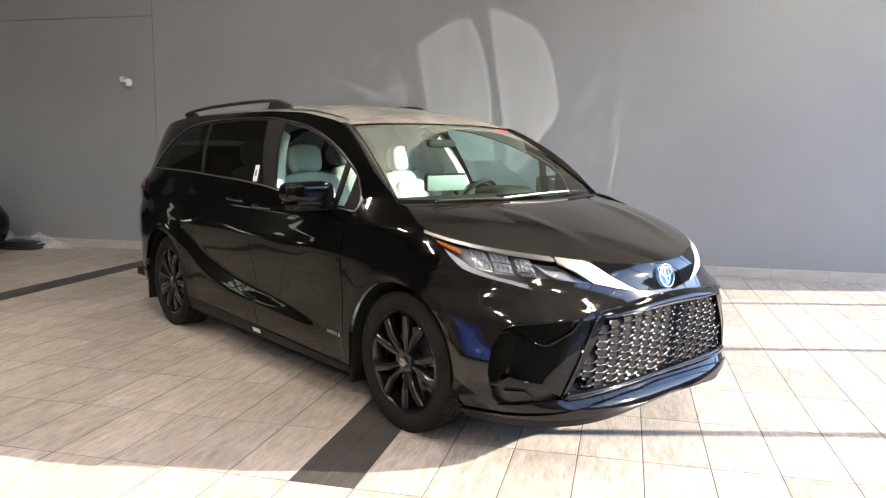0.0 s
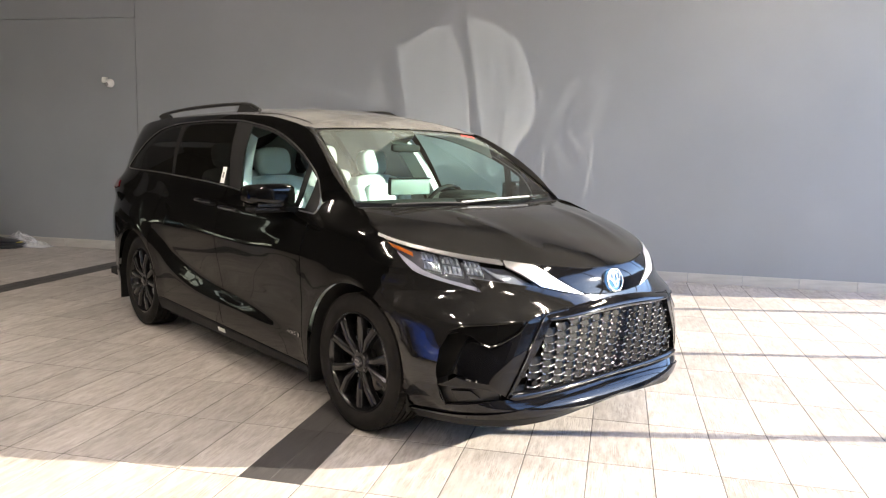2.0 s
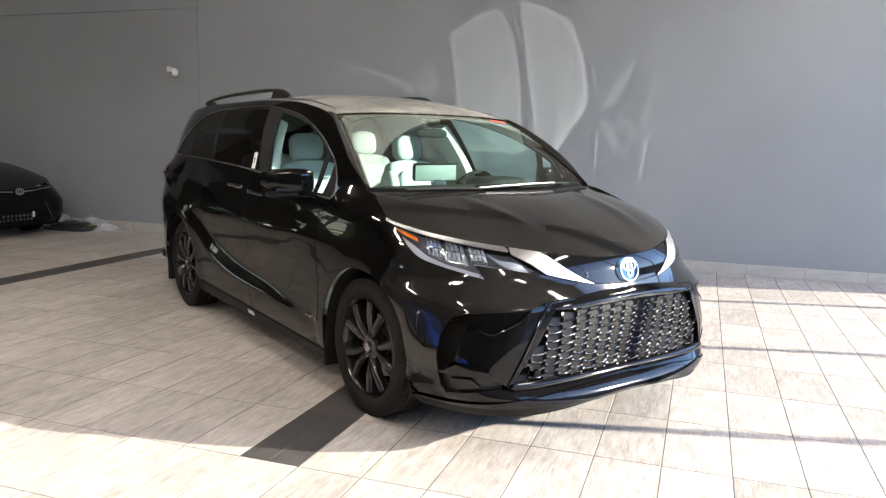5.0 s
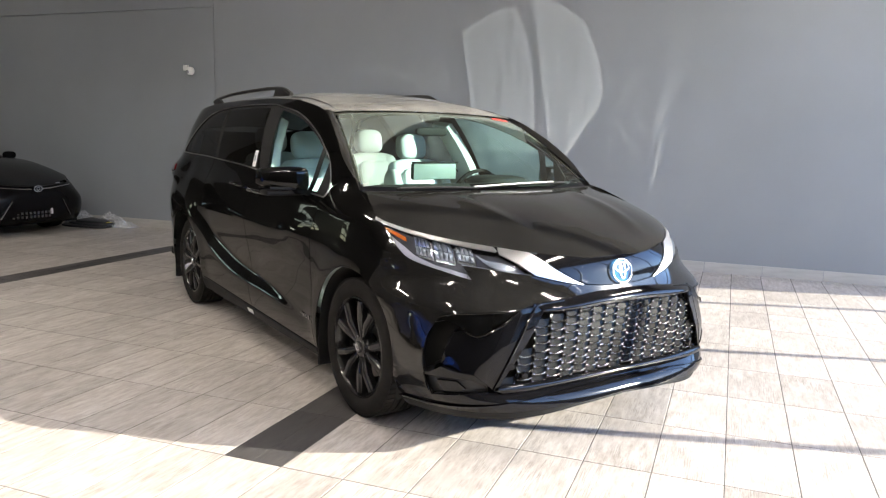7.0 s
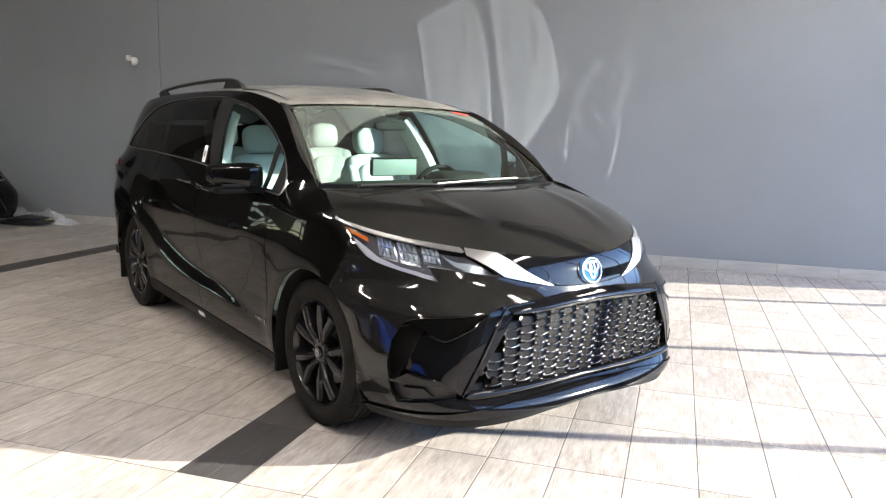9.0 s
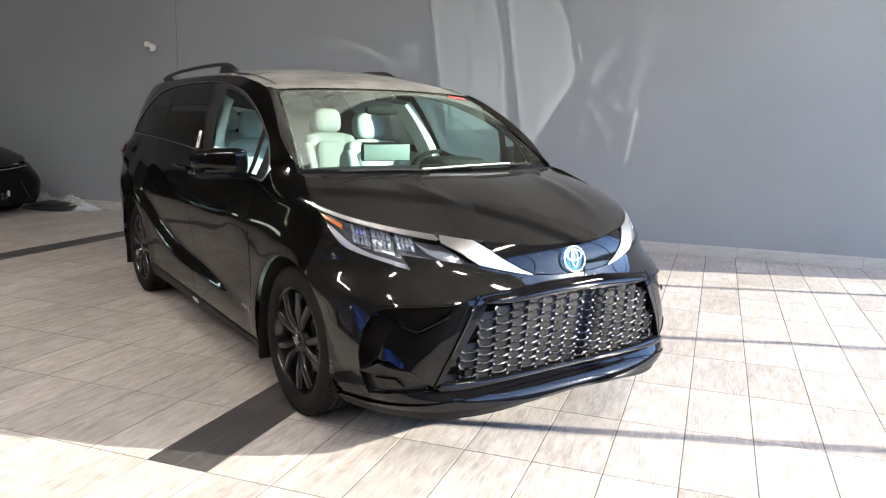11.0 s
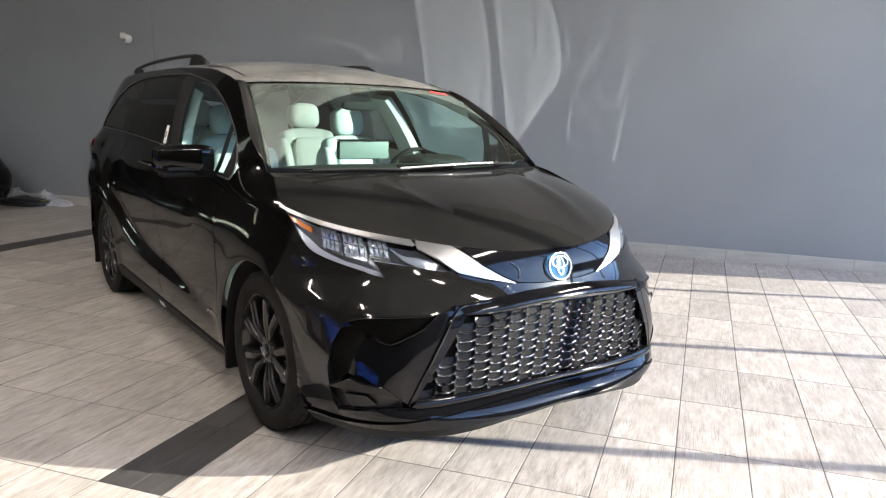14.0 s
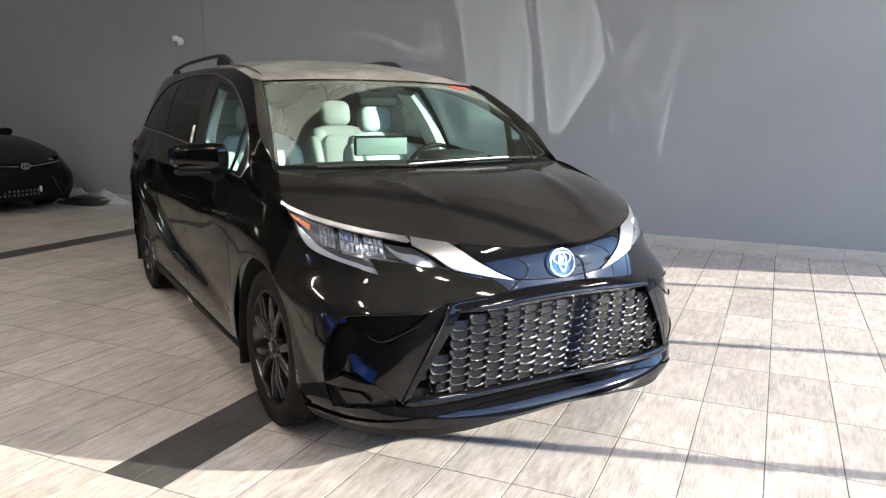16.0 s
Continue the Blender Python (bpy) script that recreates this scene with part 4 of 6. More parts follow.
# roof rails
for m in (1, -1):
    line = flow([(-3.50, 0.585 * m, 1.720), (-3.36, 0.590 * m, 1.742), (-2.9, 0.605 * m, 1.768), (-2.3, 0.612 * m, 1.780), (-1.95, 0.614 * m, 1.779), (-1.78, 0.612 * m, 1.766), (-1.66, 0.608 * m, 1.728)], 6)
    rail = part("roof_rail", add_tube(bmesh.new(), line, [0.013] * len(line), 8), SATIN, van, "black roof rail")
    part("rail_foot", prism([(-1.98, 0.600 * m, 1.720), (-1.67, 0.596 * m, 1.715), (-1.780, 0.602 * m, 1.760), (-1.92, 0.604 * m, 1.772)], (0, m, 0), 0.022), SATIN, rail)
    part("rail_foot", prism([(-3.50, 0.578 * m, 1.67), (-3.22, 0.585 * m, 1.705), (-3.30, 0.585 * m, 1.745), (-3.42, 0.580 * m, 1.732)], (0, m, 0), 0.022), SATIN, rail)

# sills, wheel wells and underside
on_both("sill_molding", [(-0.47, 0.185), (-0.47, 0.238), (-1.45, 0.268), (-2.62, 0.305), (-2.62, 0.215)], MATTE, lift=0.008, lip=0.03, label="black sill molding")
under = bmesh.new()
add_box(under, -2.6, -0.46, -0.90, 0.90, 0.17, 0.23)
add_box(under, -4.1, 0.70, -0.62, 0.62, 0.18, 0.24)
add_box(under, -4.1, -3.5, -0.85, 0.85, 0.28, 0.34)
part("underbody", under, DARK, van)
for cx in (0.0, -3.06):
    for m in (1, -1):
        bm = bmesh.new()
        ring = [(cx - 0.43 * math.cos(math.pi * k / 20), 0.365 + 0.43 * math.sin(math.pi * k / 20)) for k in range(21)]
        ring = [(ring[0][0], 0.22)] + ring + [(ring[-1][0], 0.22)]
        out = [bm.verts.new((x, 0.965 * m, z)) for x, z in ring]
        inn = [bm.verts.new((x, 0.60 * m, z)) for x, z in ring]
        for i in range(len(ring) - 1):
            bm.faces.new((out[i], out[i + 1], inn[i + 1], inn[i]))
        bm.faces.new(inn)
        part("wheel_well", bm, DARK, van)
        flap = box(cx - 0.455, cx - 0.435, 0.955 * m - 0.11 if m > 0 else -0.965, 0.965 if m > 0 else -0.955 + 0.11, 0.155, 0.42, 0.006)
        part("mud_flap", flap, MATTE, van)

# ---- wheels ----
def spoke(bm, angle, r0, r1, w0, w1, y0, y1, lean):
    a = math.radians(angle)
    pts = []
    for r, w, y, turn in ((r0, w0, y0, 0.0), ((r0 + r1) / 2, (w0 + w1) / 2, (y0 + y1) / 2 - 0.012, lean * 0.5), (r1, w1, y1, lean)):
        t = a + math.radians(turn)
        rad, tan = Vector((math.cos(t), 0, math.sin(t))), Vector((-math.sin(t), 0, math.cos(t)))
        c = rad * r
        pts.append([c - tan * w + Vector((0, y + 0.012, 0)), c - tan * w * 0.45 + Vector((0, y, 0)), c + tan * w * 0.45 + Vector((0, y, 0)), c + tan * w + Vector((0, y + 0.012, 0)), c + tan * w + Vector((0, y + 0.045, 0)), c - tan * w + Vector((0, y + 0.045, 0))])
    rings = [[bm.verts.new(p) for p in ring] for ring in pts]
    for p, q in zip(rings, rings[1:]):
        for i in range(6):
            bm.faces.new((p[i], p[(i + 1) % 6], q[(i + 1) % 6], q[i]))
    bm.faces.new(rings[0][::-1])
    bm.faces.new(rings[-1])


def wheel(parent, at, turn, m):
    """A wheel whose outer face looks along -y before the turn."""
    hub = new("wheel")
    hub.parent = parent
    hub.matrix_local = pose(*at, 0, 0, turn) @ pose(0, 0, 0, 0, m, 0)
    tagged(hub, "black multi-spoke alloy wheel with a low-profile tyre")
    tyre = bmesh.new()
    tread = [(0.262, 0.018), (0.275, 0.002), (0.300, -0.006), (0.330, -0.004), (0.348, 0.006), (0.360, 0.020)]
    profile = list(tread)
    for k in range(5):
        y = 0.026 + k * 0.038
        r = 0.364 + 0.001 * (2 - abs(k - 2)) - (0.006 if k in (0, 4) else 0)
        profile += [(r, y), (r, y + 0.029), (0.355, y + 0.031), (0.355, y + 0.036)]
    profile += [(0.360, 0.218), (0.340, 0.232), (0.300, 0.240), (0.262, 0.222)]
    add_lathe(tyre, profile, 72)
    for k in range(72):
        a = math.radians(5 * k)
        for y0, y1 in ((0.012, 0.056), (0.180, 0.214)):
            c = Matrix.Rotation(-a, 4, "Y")
            add_box(tyre, 0.355, 0.3650, y0, y1, -0.0125, 0.0125, 0, c)
    bmesh.ops.recalc_face_normals(tyre, faces=tyre.faces)
    part("tyre", tyre, TYRE, hub, "black rubber tyre")
    rim = bmesh.new()
    add_lathe(rim, [(0.268, 0.020), (0.266, 0.008), (0.258, 0.006), (0.252, 0.014), (0.246, 0.030), (0.238, 0.060), (0.225, 0.10), (0.225, 0.20), (0.262, 0.225)], 64)
    part("rim", rim, RIM_BLACK, hub, "gloss black alloy rim")
    for k in range(5):
        for side in (-1, 1):
            bm = bmesh.new()
            spoke(bm, 90 + 72 * k + side * 10, 0.045, 0.246, 0.016, 0.029, 0.024, 0.010, side * 6)
            bmesh.ops.recalc_face_normals(bm, faces=bm.faces)
            bmesh.ops.bevel(bm, geom=list(bm.edges), offset=0.003, segments=1, affect="EDGES")
            part("spoke", bm, RIM_BLACK, hub)
        a = math.radians(126 + 72 * k)
        nut = add_lathe(bmesh.new(), [(0.0, 0.010), (0.008, 0.010), (0.010, 0.014), (0.010, 0.05)], 6, Matrix.Translation((0.057 * math.cos(a), 0.010, 0.057 * math.sin(a))))
        part("lug_nut", nut, DARK_CHROME, hub, "dark chrome lug nut")
    part("hub", add_lathe(bmesh.new(), [(0.0, 0.022), (0.046, 0.022), (0.070, 0.030), (0.078, 0.045), (0.078, 0.08)], 32), RIM_BLACK, hub)
    cap = part("hub_cap", add_lathe(bmesh.new(), [(0.0, 0.010), (0.026, 0.011), (0.031, 0.016), (0.031, 0.03)], 28), DARK_CHROME, hub, "dark hub cap with a plain oval mark")
    mark = add_lathe(bmesh.new(), [(0.017, 0.0085), (0.021, 0.0085), (0.021, 0.012), (0.017, 0.012)], 24, Matrix.Diagonal((1, 1, 0.75, 1)), closed=True)
    add_lathe(mark, [(0.007, 0.0085), (0.010, 0.0085), (0.010, 0.012), (0.007, 0.012)], 20, Matrix.Diagonal((0.8, 1, 1.5, 1)), closed=True)
    part("mark", mark, CHROME, cap)
    part("brake_disc", add_lathe(bmesh.new(), [(0.07, 0.095), (0.165, 0.095), (0.165, 0.12), (0.07, 0.12)], 40, closed=True), DISC, hub, "bare steel brake disc")
    cal = box(0.10, 0.185, 0.07, 0.14, -0.09, 0.09, 0.012)
    part("brake_caliper", cal, SILVER, hub, "pale metal brake caliper")
    return hub


wheel(van, (-0.01, -0.950, 0.365), 0, 18)
wheel(van, (-3.06, -0.950, 0.365), 0, 5)
wheel(van, (-0.01, 0.950, 0.365), 180, 30)
wheel(van, (-3.06, 0.950, 0.365), 180, 50)

# ---- nose ----
MID = XA + ARC


def whole(name, outline, mat, parent=van, lip=0.012, lift=0.0, label="", step=(0.045, 0.03), surface=body):
    """A panel that runs across the nose: the right half and its twin, joined in the middle."""
    bm = panel(outline, surface, step, 0.0, lift)
    panel(outline, surface, step, 0.0, lift, True, bm)
    bmesh.ops.remove_doubles(bm, verts=bm.verts, dist=0.0008)
    if lip:
        rim = [e for e in bm.edges if e.is_boundary]
        got = bmesh.ops.extrude_edge_only(bm, edges=rim)
        for v in got["geom"]:
            if isinstance(v, bmesh.types.BMVert):
                v.co.x -= lip
                v.co.y *= 1 - lip * 0.5
    return part(name, bm, mat, parent, label)


def nz(*points):
    return [(q_of(*p), p[2]) for p in points]


LAMP_LOW = [(0.263, -0.909, 0.985), (0.333, -0.907, 0.933), (0.409, -0.888, 0.891), (0.547, -0.813, 0.853), (0.679, -0.717, 0.819)]
NOTCH, LOW_FRONT = (0.629, -0.739, 0.879), (0.818, -0.474, 0.839)
TIP = (0.898, -0.231, 0.791)
FRAME_UL, FRAME_BL = (0.868, -0.512, 0.728), (0.842, -0.703, 0.348)
HOLE = [(0.633, -0.886, 0.634), (0.673, -0.859, 0.647), (0.719, -0.830, 0.632), (0.761, -0.801, 0.603), (0.723, -0.840, 0.586), (0.705, -0.872, 0.510), (0.691, -0.886, 0.445), (0.647, -0.910, 0.415), (0.610, -0.925, 0.400), (0.599, -0.929, 0.470), (0.605, -0.914, 0.565)]
BLADE_TIP, BLADE_LOW, ARM_LOW = (0.866, -0.596, 0.698), (0.855, -0.646, 0.650), (0.795, -0.765, 0.590)
SCOOP_LOW, BOX_IN = (0.802, -0.783, 0.418), (0.830, -0.732, 0.372)
arch_front = [(x, z) for x, z in arch(0.0, 0.425, 0.25, True) if x > 0.19]

WING_LOW = [LOW_FRONT, (0.869, -0.351, 0.808), TIP]
upper_bumper = nz(*dense(LAMP_LOW), NOTCH, (0.742, -0.609, 0.861), *WING_LOW) + [(q_of(0.95, -0.13, 0.782), 0.782), (MID, 0.778), (MID, 0.762), (q_of(0.95, -0.2, 0.757), 0.757), (q_of(0.93, -0.38, 0.741), 0.741)]
upper_bumper += nz(FRAME_UL, BLADE_TIP, (0.781, -0.746, 0.689), (0.698, -0.831, 0.679), (0.648, -0.871, 0.661), HOLE[0], HOLE[10], HOLE[9], HOLE[8]) + qz([p for p in arch_front if p[1] > 0.36][::-1]) + qz([(0.192, 0.744)]) + nz((0.240, -0.956, 0.857))
whole("bumper_cover", upper_bumper, PAINT_BUMPER, label="black front bumper cover")
BOX = [HOLE[8], (0.689, -0.887, 0.402), (0.797, -0.788, 0.396), BOX_IN, (0.832, -0.727, 0.338), (0.643, -0.902, 0.306)]
lower_bumper = [(q_at(0.424, 0.39), 0.39)] + nz(HOLE[8], BOX[5], BOX[4], (0.853, -0.679, 0.336), (0.901, -0.350, 0.338)) + [(MID, 0.342), (MID, 0.318), (q_of(0.9, -0.35, 0.312), 0.312)] + nz((0.883, -0.671, 0.294), (0.639, -0.879, 0.262)) + [(q_at(0.46, 0.255), 0.255), (q_at(0.425, 0.27), 0.27)]
whole("lower_bumper", lower_bumper, PIANO, label="gloss black lower bumper", step=(0.045, 0.008))
lip_outline = [(MID, 0.314), (MID, 0.262), (q_of(0.93, -0.30, 0.254), 0.254)] + nz((0.835, -0.60, 0.252), (0.66, -0.86, 0.250)) + [(q_at(0.45, 0.247), 0.247), (q_at(0.42, 0.253), 0.253)] + nz((0.64, -0.88, 0.262), (0.838, -0.64, 0.290)) + [(q_of(0.9, -0.35, 0.308), 0.308)]
air_dam = [(MID, 0.264), (MID, 0.252), (q_of(0.93, -0.30, 0.240), 0.240)] + nz((0.835, -0.60, 0.208), (0.66, -0.86, 0.200)) + [(q_at(0.45, 0.200), 0.200), (q_at(0.42, 0.250), 0.250)] + nz((0.66, -0.86, 0.252), (0.835, -0.60, 0.254)) + [(q_of(0.93, -0.30, 0.256), 0.256)]
whole("air_dam", air_dam, MATTE, lift=0.002, lip=0.05, label="matte black air dam under the lip")
whole("front_lip", lip_outline, PIANO, lift=0.010, lip=0.05, label="gloss black front lip spoiler", step=(0.045, 0.007))
# near-black sheet added behind the nose so panel gaps look shaded
whole("nose_gap_backing", [(q_at(0.50, 0.3), 0.22), (MID, 0.22), (MID, 0.84), (q_of(0.8, -0.5, 0.84), 0.84), (q_at(0.50, 0.7), 0.70)], DARK, lip=0.0, lift=-0.10)

# corner vents: a flat facet over a deep dark inlet, and a scoop that rolls from it into the arm beside the grille
def smooth_step(a, b, x):
    u = min(1.0, max(0.0, (x - a) / (b - a)))
    return u * u * (3 - 2 * u)


def facet(q, z):
    p = Vector(body(q, z))
    return p - Vector((0.62, -0.75, 0.0)) * (0.006 + 0.007 * smooth_step(0.70, 0.57, z))


def scoop_depth(q, z):
    p = body(q, z)
    edge = 0.700 + (0.59 - z) * 0.50
    return 0.065 * smooth_step(edge - 0.03, edge + 0.13, abs(p[1]))


def scoop(q, z):
    return Vector(body(q, z)) - Vector((0.78, -0.50, 0.0)) * scoop_depth(q, z)


HOLE_LINE = [tuple(p) for p in flow(HOLE, 4, True)]
for m in (False, True):
    vent = part("corner_vent", panel(nz(*HOLE_LINE), body, (0.03, 0.03), 0.0, -0.13, m), DARK, van, "deep black corner vent")
    hole_bm, ends = bmesh.new(), []
    corners = [Vector((*p, 0)) for p in nz(*HOLE)]
    loop = [corners[i].lerp(corners[(i + 1) % len(corners)], k / 4) for i in range(len(corners)) for k in range(4)]
    for deep in (False, True):
        ring = []
        for i, p in enumerate(loop):
            side = i / 4
            at = facet(p.x, p.y) if 1 <= side <= 3.3 else scoop(p.x, p.y) if 3.3 < side < 6.6 else Vector(body(p.x, p.y))
            if deep:
                at = at - Vector((0.70, -0.55, 0.0)) * 0.10
            ring.append(hole_bm.verts.new((at.x, -at.y, at.z) if m else at))
        ends.append(ring)
    for i in range(len(loop)):
        j = (i + 1) % len(loop)
        hole_bm.faces.new((ends[0][i], ends[0][j], ends[1][j], ends[1][i]))
    bmesh.ops.recalc_face_normals(hole_bm, faces=hole_bm.faces)
    part("vent_wall", hole_bm, SATIN, vent)
    blade = nz((0.648, -0.871, 0.661), (0.698, -0.831, 0.679), (0.781, -0.746, 0.689), BLADE_TIP, BLADE_LOW, (0.827, -0.711, 0.614), ARM_LOW, HOLE[3], HOLE[2], HOLE[1], HOLE[0])
    part("facet", panel(blade, facet, (0.02, 0.015), 0.008, 0.0, m), PAINT, vent)
    edge_line = [Vector(body(*q)) for q in nz(*flow([(0.648, -0.871, 0.661), (0.698, -0.831, 0.679), (0.781, -0.746, 0.689), BLADE_TIP], 6), *flow([BLADE_LOW, (0.827, -0.711, 0.614), ARM_LOW, HOLE[3]], 6))]
    part("facet_edge", add_tube(bmesh.new(), [(p.x + 0.001, (-p.y if m else p.y) * 1.001, p.z) for p in edge_line], 0.0045, 8), PAINT, vent)
    arm = nz(FRAME_UL, BLADE_TIP, BLADE_LOW, (0.827, -0.711, 0.614), ARM_LOW, HOLE[3], HOLE[4], HOLE[5], HOLE[6], (0.745, -0.847, 0.428), SCOOP_LOW, BOX_IN, FRAME_BL)
    part("scoop", panel(arm, scoop, (0.012, 0.012), 0.02, 0.003, m), PIANO, vent)
    ledge = nz(HOLE[8], HOLE[7], HOLE[6], (0.745, -0.847, 0.428), SCOOP_LOW, BOX_IN, BOX[2], BOX[1])
    part("ledge", panel(ledge, body, (0.02, 0.01), 0.03, 0.006, m), PIANO, vent)
    inlet = part("lower_inlet", panel(nz(*BOX), body, (0.03, 0.02), 0.0, -0.030, m), SATIN, van)
    rim_line = [Vector(body(*q)) for q in nz(BOX[0], BOX[1], BOX[2], BOX[3], BOX[4], BOX[5], BOX[0])]
    part("inlet_lip", add_tube(bmesh.new(), [(p.x, -p.y if m else p.y, p.z) for p in rim_line], 0.005, 8), PIANO, inlet)
    block = nz((0.662, -0.893, 0.375), (0.745, -0.840, 0.378), (0.775, -0.808, 0.345), (0.690, -0.870, 0.330))
    part("inlet_block", panel(block, body, (0.03, 0.02), 0.02, -0.012, m), PIANO, inlet)

# chrome wings and the strip under the hood edge
hood_q = [(q_of(*p), p[2]) for p in [tuple(v) for v in HOOD_LINE if v.x > 0.12]]
strip_top = [(q, z - 0.004) for q, z in hood_q if q < q_of(0.664, -0.588, 0.966)]
strip_low = [(q, z - 0.004 - 0.009 - 0.008 * max(0.0, (q - 0.1) / 0.75)) for q, z in strip_top]
for m in (False, True):
    part("hood_trim", panel(strip_top + nz((0.690, -0.594, 0.947)) + strip_low[::-1], body, (0.03, 0.02), 0.006, 0.002, m), SATIN_CHROME, van, "satin chrome strip above the headlight")
    wing = [(q, z - 0.004) for q, z in hood_q if q_of(0.662, -0.59, 0.966) < q < q_of(0.768, -0.448, 0.942)] + nz((0.799, -0.424, 0.911), (0.844, -0.368, 0.866), (0.880, -0.284, 0.816), TIP, (0.869, -0.345, 0.813), (0.822, -0.463, 0.841), (0.772, -0.526, 0.890), (0.705, -0.590, 0.931))
    part("chrome_wing", panel(wing, body, (0.025, 0.02), 0.008, 0.004, m), SATIN_CHROME, van, "bright satin chrome wing")
nose_panel = [(q, z - 0.004) for q, z in hood_q if q > q_of(0.772, -0.442, 0.942)] + [(MID, 0.905), (MID, 0.780), (q_of(0.95, -0.13, 0.786), 0.786)] + nz((0.899, -0.213, 0.794), (0.880, -0.276, 0.820), (0.844, -0.360, 0.870), (0.799, -0.415, 0.914))
whole("nose_panel", nose_panel, PIANO, label="gloss black panel between the chrome wings", step=(0.04, 0.02))

# headlights
lamp_top = [(q, z) for q, z in [(a, b - 0.003) for a, b in strip_low] if q > q_of(0.205, -0.908, 1.02)]
LAMP = nz((0.180, -0.916, 1.030)) + lamp_top + nz((0.694, -0.594, 0.943), (0.771, -0.531, 0.888), LOW_FRONT, (0.742, -0.609, 0.858), NOTCH, LAMP_LOW[-1]) + nz(*dense(LAMP_LOW)[::-1])


MODULES = []
for (xa, ya, za), (xb, yb, zb), low, high in (((0.400, -0.852, 0.952), (0.480, -0.812, 0.940), -0.046, 0.042), ((0.488, -0.802, 0.938), (0.570, -0.745, 0.925), -0.046, 0.044), ((0.578, -0.737, 0.926), (0.645, -0.680, 0.915), -0.032, 0.036)):
    MODULES.append((q_of(xa, ya, za), q_of(xb, yb, zb), za + low, za + high, za - zb))
for m in (False, True):
    lamp = new("headlight")
    lamp.parent = van
    tagged(lamp, "slim headlight with clear lens and amber reflector")
    part("housing", panel(LAMP, body, (0.03, 0.02), 0.0, -0.034, m), LAMP_DARK, lamp, "grey headlight housing")
    edge_bm = bmesh.new()
    a = [edge_bm.verts.new((p[0], p[1] * (-1 if m else 1), p[2])) for p in (body(*q) for q in LAMP)]
    b = [edge_bm.verts.new((p[0] - 0.035, (p[1] + 0.02) * (-1 if m else 1), p[2])) for p in (body(*q) for q in LAMP)]
    for i in range(len(a)):
        j = (i + 1) % len(a)
        edge_bm.faces.new((a[i], a[j], b[j], b[i]))
    part("bezel", edge_bm, LAMP_BACK, lamp)
    drl = nz((0.235, -0.913, 0.997), *dense(LAMP_LOW), (0.655, -0.728, 0.842), (0.530, -0.822, 0.872), (0.425, -0.874, 0.908), (0.352, -0.890, 0.946))
    part("daytime_strip", panel(drl, body, (0.03, 0.015), 0.006, -0.008, m), CLEAR_WHITE, lamp, "white light-guide strip")
    amber = nz((0.200, -0.914, 1.022), (0.274, -0.894, 1.005), (0.344, -0.873, 0.984), (0.359, -0.878, 0.965), (0.301, -0.895, 0.982), (0.216, -0.915, 1.008))
    part("amber_reflector", panel(amber, body, (0.02, 0.01), 0.006, -0.003, m), AMBER, lamp, "amber side reflector")
    side = -1 if m else 1
    for q0, q1, z0, z1, drop in MODULES:
        mod = part("lamp_module", panel([(q0, z0), (q1, z0 - drop), (q1, z1 - drop), (q0, z1)], body, (0.02, 0.02), 0.02, -0.026, m), LAMP_CHROME, lamp, "faceted projector module")
        for i in range(4):
            for j in range(2):
                u0, u1 = q0 + (q1 - q0) * (0.05 + 0.23 * i), q0 + (q1 - q0) * (0.05 + 0.23 * i + 0.21)
                v0, v1 = z0 + (z1 - z0) * (0.07 + 0.46 * j), z0 + (z1 - z0) * (0.07 + 0.46 * j + 0.42)
                lean = drop * (u0 - q0) / (q1 - q0)
                gem, ring = bmesh.new(), []
                for u, v in ((u0, v0), (u1, v0 - 0.3 * drop), (u1, v1 - 0.3 * drop), (u0, v1)):
                    p = Vector(body(u, v - lean))
                    ring.append(gem.verts.new((p.x - 0.020, (p.y + 0.012) * side, p.z)))
                p = Vector(body((u0 * (0.75 - 0.25 * (i % 3)) + u1 * (0.25 + 0.25 * (i % 3))), (v0 + v1) / 2 - lean))
                tip = gem.verts.new((p.x - 0.008, (p.y + 0.004) * side, p.z + 0.004))
                for k in range(4):
                    gem.faces.new((ring[k], ring[(k + 1) % 4], tip))
                bmesh.ops.recalc_face_normals(gem, faces=gem.faces)
                part("projector_lens", gem, LAMP_BULB, mod, smooth=False)
    for k in range(8):
        # thin light-guide ribs in the dark inner half
        u0 = q_of(0.645, -0.665, 0.91) + 0.011 * k
        line = [Vector(body(u0 + 0.13 * f, 0.922 - 0.0085 * k - 0.050 * f - 0.008 * math.sin(5.5 * f + 0.5 * k))) for f in [n / 10 for n in range(11)]]
        part("light_rib", add_tube(bmesh.new(), [(p.x - 0.016, (p.y + 0.008) * side, p.z) for p in line], 0.0030, 6), LAMP_BULB, lamp)
    lens = part("lens", panel(LAMP, body, (0.03, 0.02), 0.0, -0.001, m), LAMP_GLASS, lamp, "clear plastic lens")
    lens.visible_shadow = False

# grille: gloss frame, hexagon cells
OUT = nz(FRAME_UL, (0.914, -0.372, 0.744), (0.923, -0.186, 0.760)) + [(MID, 0.765)]
INN = nz((0.880, -0.476, 0.692), (0.929, -0.339, 0.692), (0.939, -0.166, 0.699)) + [(MID, 0.702)]
LOW_INN = nz((0.852, -0.680, 0.370), (0.900, -0.350, 0.368)) + [(MID, 0.368)]
LOW_OUT = nz(FRAME_BL, (0.853, -0.678, 0.338), (0.900, -0.350, 0.340)) + [(MID, 0.344)]
grille = new("grille")
grille.parent = van
tagged(grille, "wide black honeycomb grille in a gloss frame")


